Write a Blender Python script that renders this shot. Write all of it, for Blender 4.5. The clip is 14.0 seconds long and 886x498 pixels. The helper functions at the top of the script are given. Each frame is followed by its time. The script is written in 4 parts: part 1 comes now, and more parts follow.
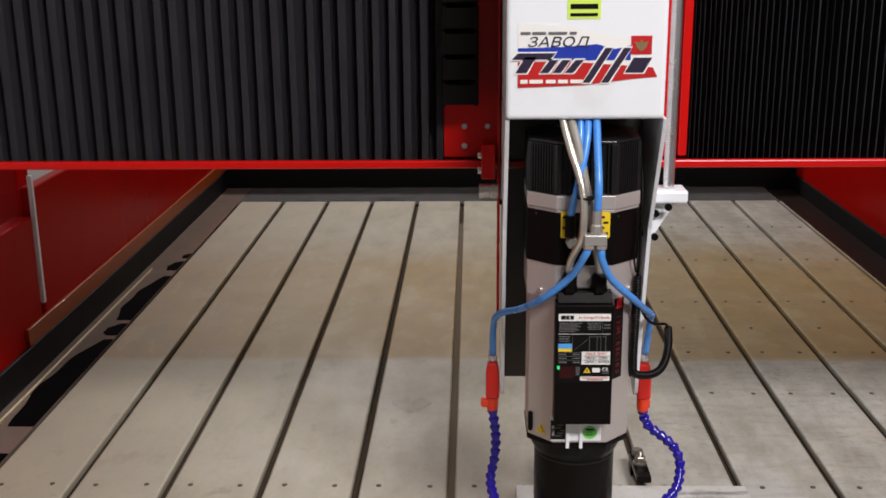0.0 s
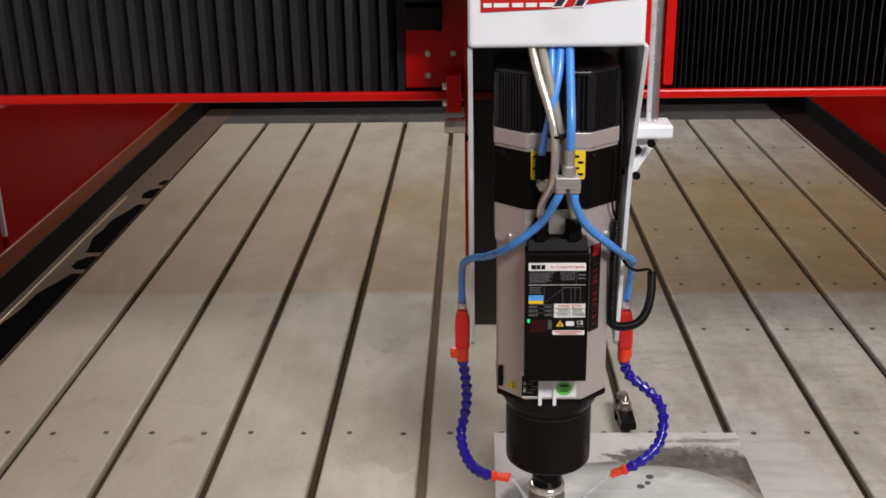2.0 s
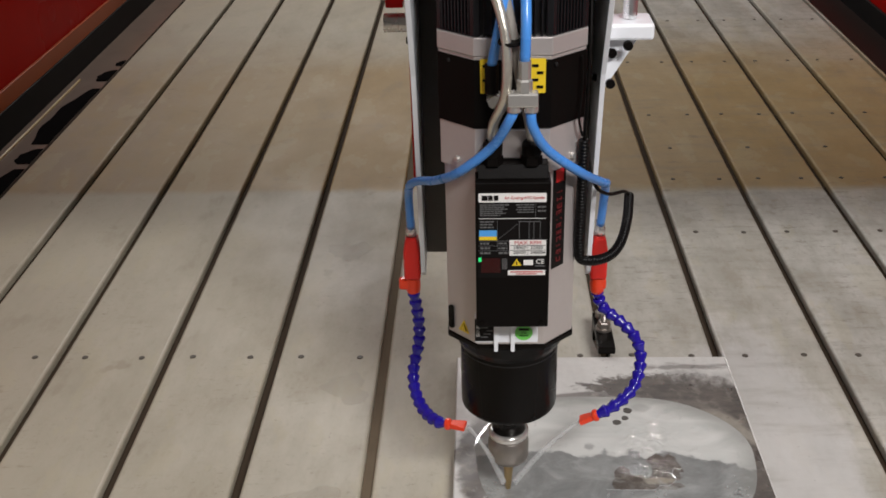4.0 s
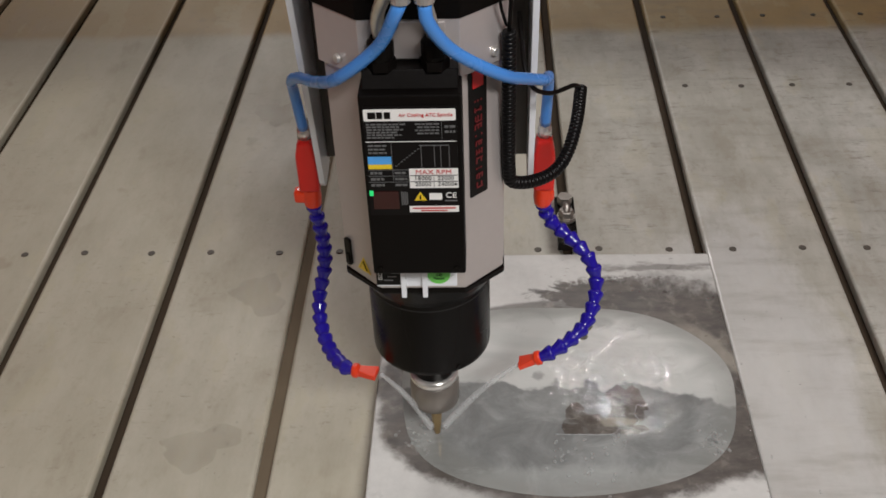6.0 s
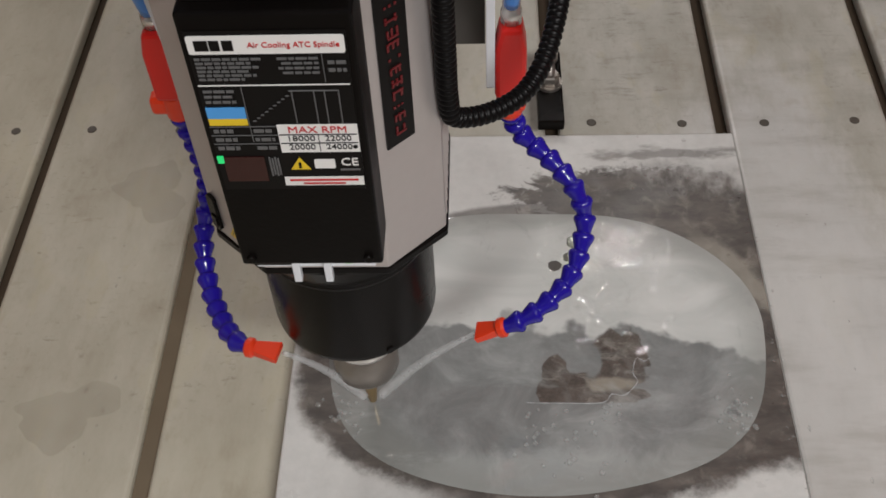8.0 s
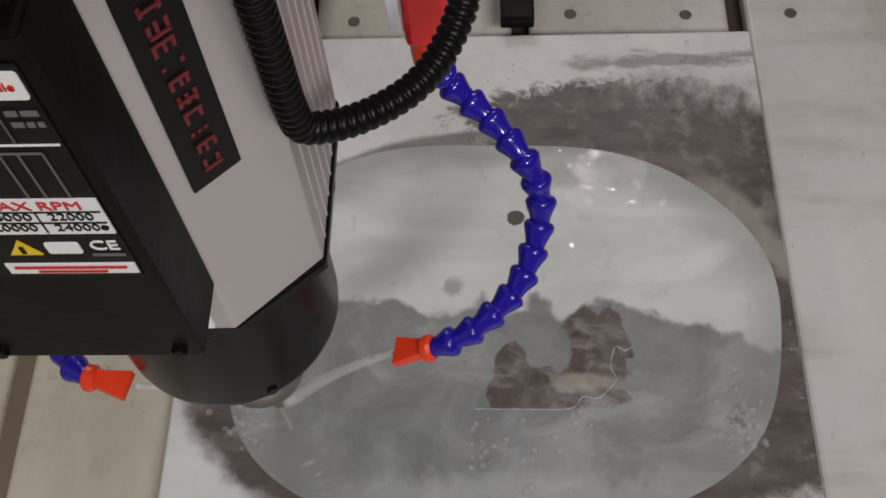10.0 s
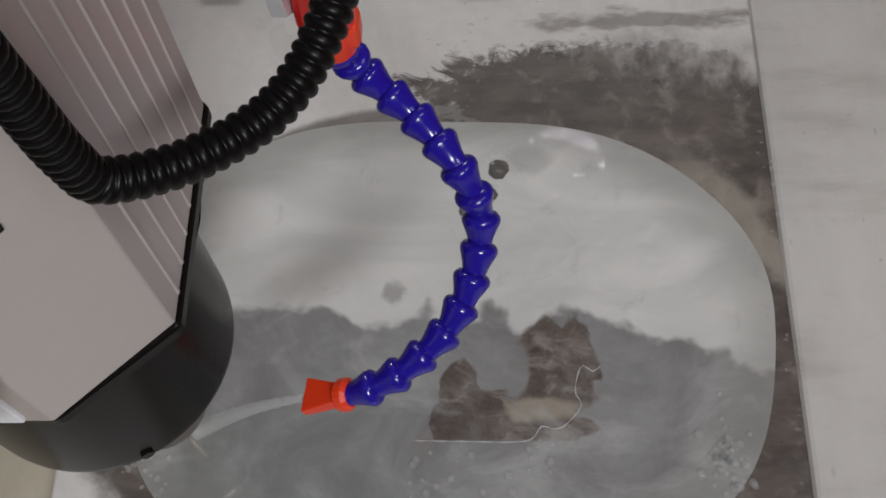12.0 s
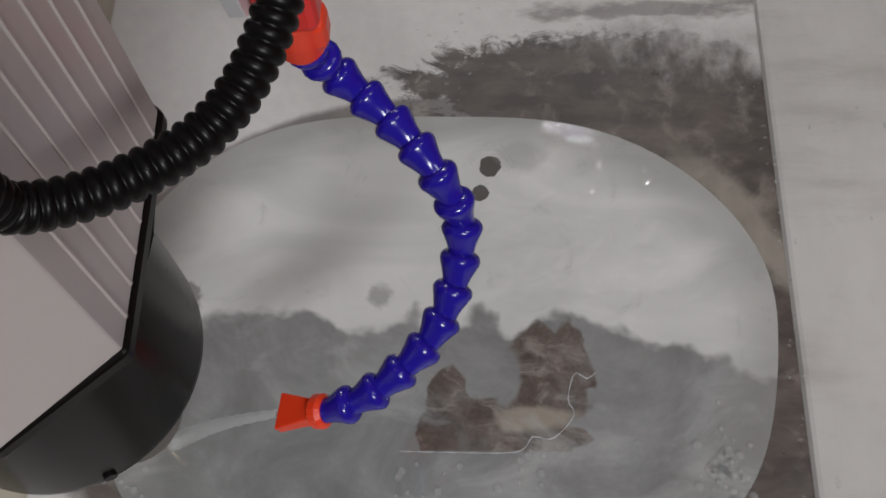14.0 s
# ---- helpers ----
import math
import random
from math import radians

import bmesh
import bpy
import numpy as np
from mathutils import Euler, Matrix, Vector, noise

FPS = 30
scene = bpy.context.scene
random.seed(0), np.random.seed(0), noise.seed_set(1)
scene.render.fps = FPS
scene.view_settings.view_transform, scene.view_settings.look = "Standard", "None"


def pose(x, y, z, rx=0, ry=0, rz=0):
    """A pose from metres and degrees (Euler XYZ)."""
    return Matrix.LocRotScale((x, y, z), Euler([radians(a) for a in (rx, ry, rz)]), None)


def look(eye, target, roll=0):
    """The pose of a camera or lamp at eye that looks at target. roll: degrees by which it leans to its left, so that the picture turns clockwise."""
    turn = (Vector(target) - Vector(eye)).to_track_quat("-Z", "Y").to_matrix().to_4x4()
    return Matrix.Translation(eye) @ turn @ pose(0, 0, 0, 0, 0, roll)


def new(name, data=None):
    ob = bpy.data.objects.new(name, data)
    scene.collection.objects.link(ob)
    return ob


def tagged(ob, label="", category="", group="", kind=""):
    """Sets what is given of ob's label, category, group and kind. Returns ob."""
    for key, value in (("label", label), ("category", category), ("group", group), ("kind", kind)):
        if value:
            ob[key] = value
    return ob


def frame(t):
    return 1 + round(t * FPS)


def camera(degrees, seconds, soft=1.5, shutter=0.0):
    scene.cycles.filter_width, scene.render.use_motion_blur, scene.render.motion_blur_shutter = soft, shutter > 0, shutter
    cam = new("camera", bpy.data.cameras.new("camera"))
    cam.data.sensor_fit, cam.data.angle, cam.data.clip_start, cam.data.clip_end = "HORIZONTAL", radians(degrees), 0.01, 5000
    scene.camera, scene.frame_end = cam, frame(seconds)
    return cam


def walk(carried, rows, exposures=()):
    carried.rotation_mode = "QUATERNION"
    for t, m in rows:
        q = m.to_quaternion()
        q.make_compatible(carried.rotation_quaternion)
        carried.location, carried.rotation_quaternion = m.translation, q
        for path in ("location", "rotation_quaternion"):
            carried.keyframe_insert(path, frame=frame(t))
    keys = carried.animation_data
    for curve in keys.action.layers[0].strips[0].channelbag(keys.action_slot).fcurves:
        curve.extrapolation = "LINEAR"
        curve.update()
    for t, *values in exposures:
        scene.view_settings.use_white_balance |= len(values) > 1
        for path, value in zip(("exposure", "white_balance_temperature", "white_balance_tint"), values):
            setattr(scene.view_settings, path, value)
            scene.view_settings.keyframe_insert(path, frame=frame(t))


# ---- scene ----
cam = camera(44.83, 14.0, soft=1.7)
PATH = [
    (0, pose(-0.1841, -1.7950, 1.1887, 74.34, 0.51, 1.49)),
    (0.5, pose(-0.1644, -1.7566, 1.1917, 73.25, 0.62, 1.60)),
    (1, pose(-0.1474, -1.7239, 1.1863, 72.39, 0.77, 1.64)),
    (1.5, pose(-0.1338, -1.6796, 1.1881, 71.22, 0.86, 1.63)),
    (2, pose(-0.1194, -1.6241, 1.1873, 69.71, 0.93, 1.61)),
    (2.5, pose(-0.1045, -1.5604, 1.1915, 67.89, 0.97, 1.68)),
    (3, pose(-0.0901, -1.4953, 1.1879, 66.15, 1.15, 1.64)),
    (5.5, pose(0.0544, -1.0887, 1.1385, 54.87, 1.72, 1.71)),
    (6, pose(0.0736, -0.9792, 1.1211, 51.62, 1.93, 1.72)),
    (6.5, pose(0.0797, -0.8598, 1.1026, 47.95, 2.05, 1.55)),
    (7, pose(0.0948, -0.7563, 1.0672, 44.82, 2.11, 1.33)),
    (7.5, pose(0.1051, -0.6691, 1.0235, 42.20, 2.06, 1.18)),
    (8, pose(0.1175, -0.5762, 0.9777, 39.30, 2.06, 1.16)),
    (10.5, pose(0.1878, -0.2792, 0.8100, 28.28, 2.70, 0.87)),
    (11, pose(0.1977, -0.2485, 0.7834, 27.25, 2.49, 1.08)),
    (11.5, pose(0.1997, -0.2140, 0.7698, 25.56, 2.32, 0.78)),
    (12, pose(0.2088, -0.2024, 0.7459, 25.59, 2.33, 0.85)),
    (12.5, pose(0.2207, -0.1857, 0.7333, 24.95, 2.48, 0.68)),
    (13, pose(0.2227, -0.1723, 0.7271, 24.25, 2.57, 0.80)),
    (13.5, pose(0.2230, -0.1733, 0.7256, 24.37, 2.77, 0.71)),
    (14, pose(0.2228, -0.1758, 0.7229, 24.59, 2.86, 1.01)),
]
walk(cam, PATH, [(0.0, 0.34, 6300, 15), (3.0, 0.25, 6300, 14), (6.0, 0.01, 6320, 13), (8.0, -0.10, 6300, 13), (10.5, -0.21, 6120, 13), (14.0, -0.25, 6080, 13)])

# ---- light: lamps in front of and behind the gantry, two added as fill, dim ambient ----
world = bpy.data.worlds.new("world")
scene.world = world
world.use_nodes = True
world.node_tree.nodes["Background"].inputs[0].default_value = (0.80, 0.88, 1.0, 1)
world.node_tree.nodes["Background"].inputs[1].default_value = 0.05


def area_lamp(eye, target, sx, sy, watts, colour):
    data = bpy.data.lights.new("area_lamp", "AREA")
    data.shape, data.size, data.size_y, data.energy, data.color = "RECTANGLE", sx, sy, watts, colour
    ob = new("area_lamp", data)
    ob.matrix_world = look(eye, target)
    return ob


area_lamp((1.2, -2.8, 3.3), (0.25, 0.3, 0.0), 1.3, 0.5, 140, (1.0, 0.97, 0.92))
# added fill from the right that brightens the planks, no known lamp
area_lamp((2.4, -0.6, 3.6), (0.6, 1.2, 0.0), 1.3, 0.4, 26, (1.0, 0.97, 0.93))
area_lamp((0.78, 3.25, 3.33), (0.4, 1.2, 0.0), 0.16, 0.10, 9, (1.0, 0.96, 0.9))
# added rear fill for the far planks, no known lamp
area_lamp((-0.95, 5.6, 3.8), (0.4, 2.3, 0.0), 1.2, 0.4, 92, (1.0, 0.95, 0.88))

# ---- materials ----


class Nodes:
    """A small helper that strings nodes together."""

    def __init__(self, name):
        self.mat = bpy.data.materials.new(name)
        self.mat.use_nodes = True
        self.t = self.mat.node_tree
        self.p = self.t.nodes["Principled BSDF"]
        self.coord = self.t.nodes.new("ShaderNodeTexCoord").outputs["Object"]

    def plug(self, value, socket):
        if isinstance(value, (int, float)):
            socket.default_value = value
        elif isinstance(value, tuple):
            socket.default_value = value if len(value) == len(socket.default_value) else (*value, 1)
        else:
            self.t.links.new(value, socket)

    def math(self, op, a, b=0.0, c=0.0, clamp=False):
        n = self.t.nodes.new("ShaderNodeMath")
        n.operation, n.use_clamp = op, clamp
        for v, s in zip((a, b, c), n.inputs):
            self.plug(v, s)
        return n.outputs[0]

    def noise(self, scale, detail=4.0, rough=0.55, stretch=None, distort=0.0):
        n = self.t.nodes.new("ShaderNodeTexNoise")
        n.inputs["Scale"].default_value, n.inputs["Detail"].default_value = scale, detail
        n.inputs["Roughness"].default_value, n.inputs["Distortion"].default_value = rough, distort
        if stretch:
            m = self.t.nodes.new("ShaderNodeMapping")
            m.inputs["Scale"].default_value = stretch
            self.t.links.new(self.coord, m.inputs["Vector"])
            self.t.links.new(m.outputs[0], n.inputs["Vector"])
        else:
            self.t.links.new(self.coord, n.inputs["Vector"])
        return n.outputs[0]

    def ramp(self, v, lo, hi):
        n = self.t.nodes.new("ShaderNodeMapRange")
        n.interpolation_type = "SMOOTHSTEP"
        n.inputs["From Min"].default_value, n.inputs["From Max"].default_value = lo, hi
        self.plug(v, n.inputs["Value"])
        return n.outputs[0]

    def mix(self, f, a, b):
        n = self.t.nodes.new("ShaderNodeMix")
        n.data_type = "RGBA"
        self.plug(f, n.inputs[0])
        self.plug(a, n.inputs[6])
        self.plug(b, n.inputs[7])
        return n.outputs[2]

    def xyz(self):
        n = self.t.nodes.new("ShaderNodeSeparateXYZ")
        self.t.links.new(self.coord, n.inputs[0])
        return n.outputs

    def rand(self):
        return self.t.nodes.new("ShaderNodeObjectInfo").outputs["Random"]

    def bump(self, height, strength, distance):
        n = self.t.nodes.new("ShaderNodeBump")
        n.inputs["Strength"].default_value, n.inputs["Distance"].default_value = strength, distance
        self.plug(height, n.inputs["Height"])
        self.t.links.new(n.outputs[0], self.p.inputs["Normal"])

    def end(self, colour, rough, metal=0.0, **more):
        self.plug(colour, self.p.inputs["Base Color"])
        self.plug(rough, self.p.inputs["Roughness"])
        self.p.inputs["Metallic"].default_value = metal
        for k, v in more.items():
            self.plug(v, self.p.inputs[k.replace("_", " ")])
        return self.mat


def painted(name, c, rough=0.4, metal=0.0, vary=0.12, grain=60.0, dirt=None, bump=0.15, **more):
    """Paint, plastic or metal with a fine grain and broad smudges."""
    n = Nodes(name)
    fine, broad = n.noise(grain, 3), n.noise(grain / 9, 5)
    lo = tuple(v * (1 - vary) for v in c)
    hi = tuple(min(1, v * (1 + vary)) for v in c)
    col = n.mix(n.math("ADD", n.math("MULTIPLY", fine, 0.4), n.math("MULTIPLY", broad, 0.6)), lo, hi)
    if dirt:
        col = n.mix(n.math("MULTIPLY", n.ramp(broad, 0.5, 0.72), 0.55), col, dirt)
    r = n.math("MULTIPLY_ADD", broad, 0.22, rough - 0.11, clamp=True)
    n.bump(fine, bump, 0.0006)
    return n.end(col, r, metal, **more)


WHITE = painted("white_paint", (0.78, 0.80, 0.83), 0.34, vary=0.03, dirt=(0.66, 0.66, 0.65))
RED = painted("red_gloss_paint", (0.50, 0.006, 0.004), 0.24, vary=0.2, grain=14, Specular_IOR_Level=0.35)
REDWALL = painted("red_tank_paint", (0.36, 0.0045, 0.002), 0.30, vary=0.35, grain=6, Specular_IOR_Level=0.03)
DARK = painted("black_shadowed_steel", (0.009, 0.0085, 0.008), 0.55, vary=0.3, grain=20, Specular_IOR_Level=0.3)
LINER = painted("black_tank_liner", (0.004, 0.004, 0.004), 0.6, vary=0.4, grain=12, Specular_IOR_Level=0.25)
BELLOWS = painted("black_bellows_fabric", (0.043, 0.041, 0.047), 0.36, vary=0.25, grain=40, bump=0.3, Specular_IOR_Level=0.5)
BLACK = painted("black_plastic", (0.0045, 0.0036, 0.0032), 0.42, vary=0.2, grain=200, bump=0.3, Specular_IOR_Level=0.09)
GLOSSBLACK = painted("glossy_black_casting", (0.009, 0.009, 0.010), 0.25, vary=0.2, grain=80, Specular_IOR_Level=0.6)
BACKPLATE = painted("dull_grey_steel", (0.10, 0.092, 0.082), 0.45, 0.3, vary=0.2, grain=25, dirt=(0.05, 0.042, 0.035))
ANOD = painted("black_anodised_metal", (0.0056, 0.0046, 0.0040), 0.27, 0.0, vary=0.25, grain=30, dirt=(0.011, 0.0095, 0.008), Specular_IOR_Level=0.08)
ALU = painted("brushed_aluminium", (0.53, 0.485, 0.465), 0.42, 0.5, vary=0.08, grain=120)
STEEL = painted("polished_steel", (0.66, 0.64, 0.60), 0.26, 0.7, vary=0.1, grain=80)
CHROME = painted("chrome", (0.92, 0.92, 0.92), 0.27, 0.95, vary=0.05)
HOLDER = painted("worn_tool_steel", (0.26, 0.235, 0.21), 0.34, 0.7, vary=0.2, grain=60)
BRASS = painted("dull_brass", (0.45, 0.33, 0.17), 0.4, 0.8, vary=0.2, grain=150)
VALVE = painted("red_plastic", (0.60, 0.014, 0.008), 0.34, vary=0.1, grain=90)
NOZZLE = painted("orange_red_plastic", (0.72, 0.045, 0.010), 0.33, vary=0.1, grain=90)
BLUEHOSE = painted("blue_segment_plastic", (0.017, 0.009, 0.27), 0.18, vary=0.15, grain=60, Specular_IOR_Level=0.45)
TUBE = painted("light_blue_tube", (0.07, 0.27, 0.72), 0.28, vary=0.08, grain=60)
CABLE = painted("grey_cable", (0.27, 0.25, 0.22), 0.5, vary=0.15)
BRAID = painted("braided_steel", (0.68, 0.64, 0.55), 0.30, 0.8, vary=0.35, grain=420, bump=0.9)
COIL = painted("black_coil_rubber", (0.0045, 0.004, 0.004), 0.34, vary=0.15, Specular_IOR_Level=0.15)
YELLOW = painted("yellow_sticker", (0.78, 0.55, 0.02), 0.4, vary=0.06)
GREEN = painted("green_sticker", (0.16, 0.62, 0.10), 0.4, vary=0.06)
LIME = painted("lime_sticker", (0.60, 0.80, 0.12), 0.4, vary=0.05)
PAPER = painted("white_label", (0.80, 0.79, 0.76), 0.35, vary=0.03)
INK = painted("black_ink", (0.006, 0.0052, 0.005), 0.4, vary=0.1, Specular_IOR_Level=0.14)
GREYINK = painted("grey_ink", (0.125, 0.125, 0.125), 0.4, vary=0.1)
REDINK = painted("red_ink", (0.47, 0.012, 0.012), 0.4, vary=0.1)
DARKRED = painted("dark_red_ink", (0.13, 0.008, 0.010), 0.45, vary=0.2)
BLUEINK = painted("blue_ink", (0.012, 0.035, 0.34), 0.4, vary=0.1)
SKYINK = painted("sky_blue_ink", (0.08, 0.34, 0.75), 0.4, vary=0.05)
PURPLE = painted("dark_purple_ink", (0.025, 0.018, 0.04), 0.35, vary=0.3, grain=30)
CONCRETE = painted("concrete_floor", (0.12, 0.115, 0.11), 0.6, vary=0.25, grain=6)
PLASTER = painted("hall_plaster", (0.36, 0.36, 0.35), 0.8, vary=0.06, grain=4)


def ellipse(n, x, y, cx, cy, rx, ry, wobble, amount):
    """One inside a wobbling ellipse, falling to zero at its rim and below beyond it."""
    dx = n.math("DIVIDE", n.math("SUBTRACT", x, cx), rx)
    dy = n.math("DIVIDE", n.math("SUBTRACT", y, cy), ry)
    d = n.math("SQRT", n.math("ADD", n.math("MULTIPLY", dx, dx), n.math("MULTIPLY", dy, dy)))
    return n.math("ADD", n.math("SUBTRACT", 1.0, d), n.math("MULTIPLY", n.math("SUBTRACT", wobble, 0.5), amount))


def plank_material():
    """Pale plastic bed plank, worn and stained, wet in places, with shade painted at the left."""
    n = Nodes("bed_plank")
    n.coord = n.t.nodes.new("ShaderNodeNewGeometry").outputs["Position"]
    x, y, z = n.xyz()
    fine, mid, broad = n.noise(55, 6, 0.65, (1, 0.5, 1)), n.noise(9, 6, 0.65, (1.2, 0.5, 1)), n.noise(2.1, 4, 0.6)
    col = n.mix(n.ramp(mid, 0.3, 0.7), (0.355, 0.345, 0.30), (0.51, 0.50, 0.455))
    col = n.mix(n.math("MULTIPLY", n.ramp(fine, 0.5, 0.78), 0.5), col, (0.21, 0.185, 0.145))
    band = n.math("MULTIPLY", n.ramp(n.math("MULTIPLY_ADD", mid, 0.05, y), 1.21, 1.27), n.ramp(n.math("MULTIPLY_ADD", broad, 0.8, y), 3.3, 2.45))
    col = n.mix(n.math("MULTIPLY", band, 0.9), col, n.mix(mid, (0.29, 0.185, 0.055), (0.41, 0.28, 0.105)))
    # the dimmer light on the left planks, put into the colour
    left_shade = n.math("MULTIPLY", n.ramp(n.math("MULTIPLY_ADD", broad, 0.7, x), -0.15, -0.95), n.ramp(mid, 0.2, 0.7))
    col = n.mix(n.math("MULTIPLY", left_shade, 0.72), col, (0.245, 0.195, 0.155))
    smear = n.ramp(n.noise(5, 5, 0.7, (0.35, 1.6, 1)), 0.55, 0.75)
    col = n.mix(n.math("MULTIPLY", smear, 0.3), col, (0.22, 0.185, 0.125))
    col = n.mix(n.math("MULTIPLY", n.rand(), 0.30), col, (0.37, 0.335, 0.25))
    marks = n.math("MULTIPLY", n.ramp(n.noise(22, 5, 0.75, (0.45, 2.2, 1)), 0.60, 0.72), n.ramp(n.noise(3.0, 2), 0.45, 0.6))
    col = n.mix(n.math("MULTIPLY", marks, 0.7), col, (0.15, 0.125, 0.09))
    aged = n.math("MULTIPLY", n.ramp(n.math("MULTIPLY_ADD", broad, 0.5, x), 0.58, 0.15), 0.55)
    col = n.mix(n.math("MULTIPLY", aged, n.math("SUBTRACT", 1.0, band)), col, n.mix(mid, (0.33, 0.292, 0.195), (0.49, 0.445, 0.32)))
    residue = n.noise(6.5, 6, 0.62, (1.6, 0.7, 1))
    col = n.mix(n.math("MULTIPLY", n.ramp(residue, 0.555, 0.585), 0.22), col, (0.44, 0.40, 0.26))
    col = n.mix(n.math("MULTIPLY", n.ramp(residue, 0.44, 0.33), 0.30), col, (0.24, 0.20, 0.13))
    worn = n.math("MULTIPLY", n.ramp(n.noise(75, 6, 0.8, (0.7, 1.3, 1)), 0.55, 0.70), n.ramp(n.noise(5, 4, 0.6), 0.45, 0.6))
    col = n.mix(n.math("MULTIPLY", worn, 0.55), col, (0.15, 0.12, 0.08))
    dashes = n.math("MULTIPLY", n.ramp(n.noise(30, 6, 0.8, (0.5, 1.8, 1)), 0.53, 0.68), n.math("MULTIPLY", n.ramp(x, 0.18, 0.32), n.ramp(n.noise(4.5, 3, 0.6), 0.42, 0.56)))
    col = n.mix(n.math("MULTIPLY", dashes, 0.6), col, (0.16, 0.14, 0.11))
    slurry = n.ramp(ellipse(n, x, y, 0.46, 0.0, 0.17, 0.62, mid, 0.9), 0.0, 0.35)
    col = n.mix(n.math("MULTIPLY", slurry, 0.72), col, n.mix(mid, (0.46, 0.455, 0.44), (0.61, 0.605, 0.585)))
    smudge = n.math("MULTIPLY", n.ramp(n.noise(9, 5, 0.6, (0.6, 2.6, 1)), 0.46, 0.74), n.ramp(x, 0.15, 0.30))
    col = n.mix(n.math("MULTIPLY", smudge, 0.34), col, (0.21, 0.19, 0.15))
    blot = n.ramp(n.noise(11, 3, 0.5), 0.66, 0.74)
    col = n.mix(n.math("MULTIPLY", blot, 0.35), col, (0.24, 0.19, 0.12))
    wet = n.math("MAXIMUM", n.math("MULTIPLY", n.ramp(n.noise(3.2, 3, 0.5), 0.42, 0.62), 0.4), slurry)
    n.bump(n.math("MULTIPLY_ADD", fine, 0.5, mid), 0.35, 0.002)
    return n.end(col, n.math("MULTIPLY_ADD", wet, -0.34, 0.62))


def stone_material():
    """White marble with smoky brown-grey clouds, wet."""
    n = Nodes("smoky_marble")
    shift = n.t.nodes.new("ShaderNodeMapping")
    shift.inputs["Location"].default_value = (-0.020, 0.0150, 0)
    n.t.links.new(n.coord, shift.inputs["Vector"])
    n.coord = shift.outputs[0]
    x, y, z = n.xyz()
    w, f, g = n.noise(14, 6, 0.65), n.noise(70, 5, 0.7), n.noise(26, 5, 0.6, (1, 2.4, 1))
    white = n.mix(f, (0.48, 0.478, 0.455), (0.64, 0.635, 0.605))
    brown = n.mix(n.ramp(g, 0.3, 0.75), (0.042, 0.034, 0.029), (0.108, 0.090, 0.076))
    brown = n.mix(n.math("MULTIPLY", n.ramp(n.noise(38, 5, 0.6, distort=0.4), 0.52, 0.72), 0.6), brown, (0.22, 0.195, 0.165))
    right = n.math("MULTIPLY", n.ramp(n.math("MULTIPLY_ADD", w, 0.10, x), 0.20, 0.26), n.ramp(n.math("MULTIPLY_ADD", w, 0.16, y), 0.46, 0.39))
    top = ellipse(n, x, y, 0.20, 0.290, 0.19, 0.058, n.noise(34, 7, 0.75, (1.2, 1.6, 1), 0.6), 1.3)
    thinrim = n.ramp(ellipse(n, x, y, 0.055, 0.09, 0.256, 0.197, w, 0.06), 0.0, 0.035)
    rim = ellipse(n, x, y, 0.05, 0.09, 0.265, 0.215, w, 0.25)
    low = n.math("MULTIPLY", n.ramp(y, 0.26, 0.15), n.ramp(rim, -0.02, 0.06))
    cloud = n.math("MAXIMUM", n.math("MAXIMUM", right, n.ramp(top, 0.0, 0.22)), n.math("MAXIMUM", low, n.math("MULTIPLY", thinrim, 0.8)))
    fur = n.noise(40, 5, 0.6, (1.4, 0.8, 1), 0.2)
    upper = n.math("MULTIPLY", n.ramp(n.math("MULTIPLY_ADD", fur, 0.13, n.math("ADD", n.math("MULTIPLY", x, 0.35), y)), 0.440, 0.515), n.ramp(x, 0.10, 0.17))
    cloud = n.math("MULTIPLY", cloud, n.math("SUBTRACT", 1.0, n.math("MULTIPLY", upper, 0.8)))
    vein = n.ramp(ellipse(n, x, y, 0.23, 0.362, 0.13, 0.013, g, 2.2), 0.0, 0.6)
    cloud = n.math("MAXIMUM", cloud, n.math("MULTIPLY", vein, 0.65))
    side = n.math("ADD", n.math("MULTIPLY", x, 0.80), n.math("MULTIPLY", y, 0.55))
    beige = n.math("MULTIPLY", n.ramp(n.math("ABSOLUTE", n.math("SUBTRACT", n.math("MULTIPLY_ADD", n.math("SUBTRACT", w, 0.5), 0.05, side), 0.318)), 0.018, 0.004), n.ramp(n.math("MULTIPLY_ADD", fur, 0.05, y), 0.08, 0.16))
    beige = n.math("MULTIPLY", beige, n.ramp(y, 0.26, 0.20))
    corner = n.ramp(n.math("ADD", n.math("MULTIPLY", n.math("SUBTRACT", w, 0.5), 0.07), n.math("SUBTRACT", y, n.math("MULTIPLY", n.math("ABSOLUTE", n.math("SUBTRACT", x, 0.06)), 0.25))), -0.108, -0.128)
    cloud = n.math("MULTIPLY", cloud, n.math("SUBTRACT", 1.0, n.math("MULTIPLY", corner, n.ramp(n.math("ABSOLUTE", n.math("SUBTRACT", x, 0.05)), 0.05, 0.16))))
    col = n.mix(n.math("MULTIPLY", cloud, 0.95), white, brown)
    col = n.mix(n.math("MULTIPLY", beige, 0.75), col, n.mix(fur, (0.20, 0.18, 0.145), (0.38, 0.355, 0.30)))
    n.bump(f, 0.2, 0.001)
    return n.end(col, n.math("MULTIPLY_ADD", n.ramp(w, 0.35, 0.7), 0.25, 0.27))


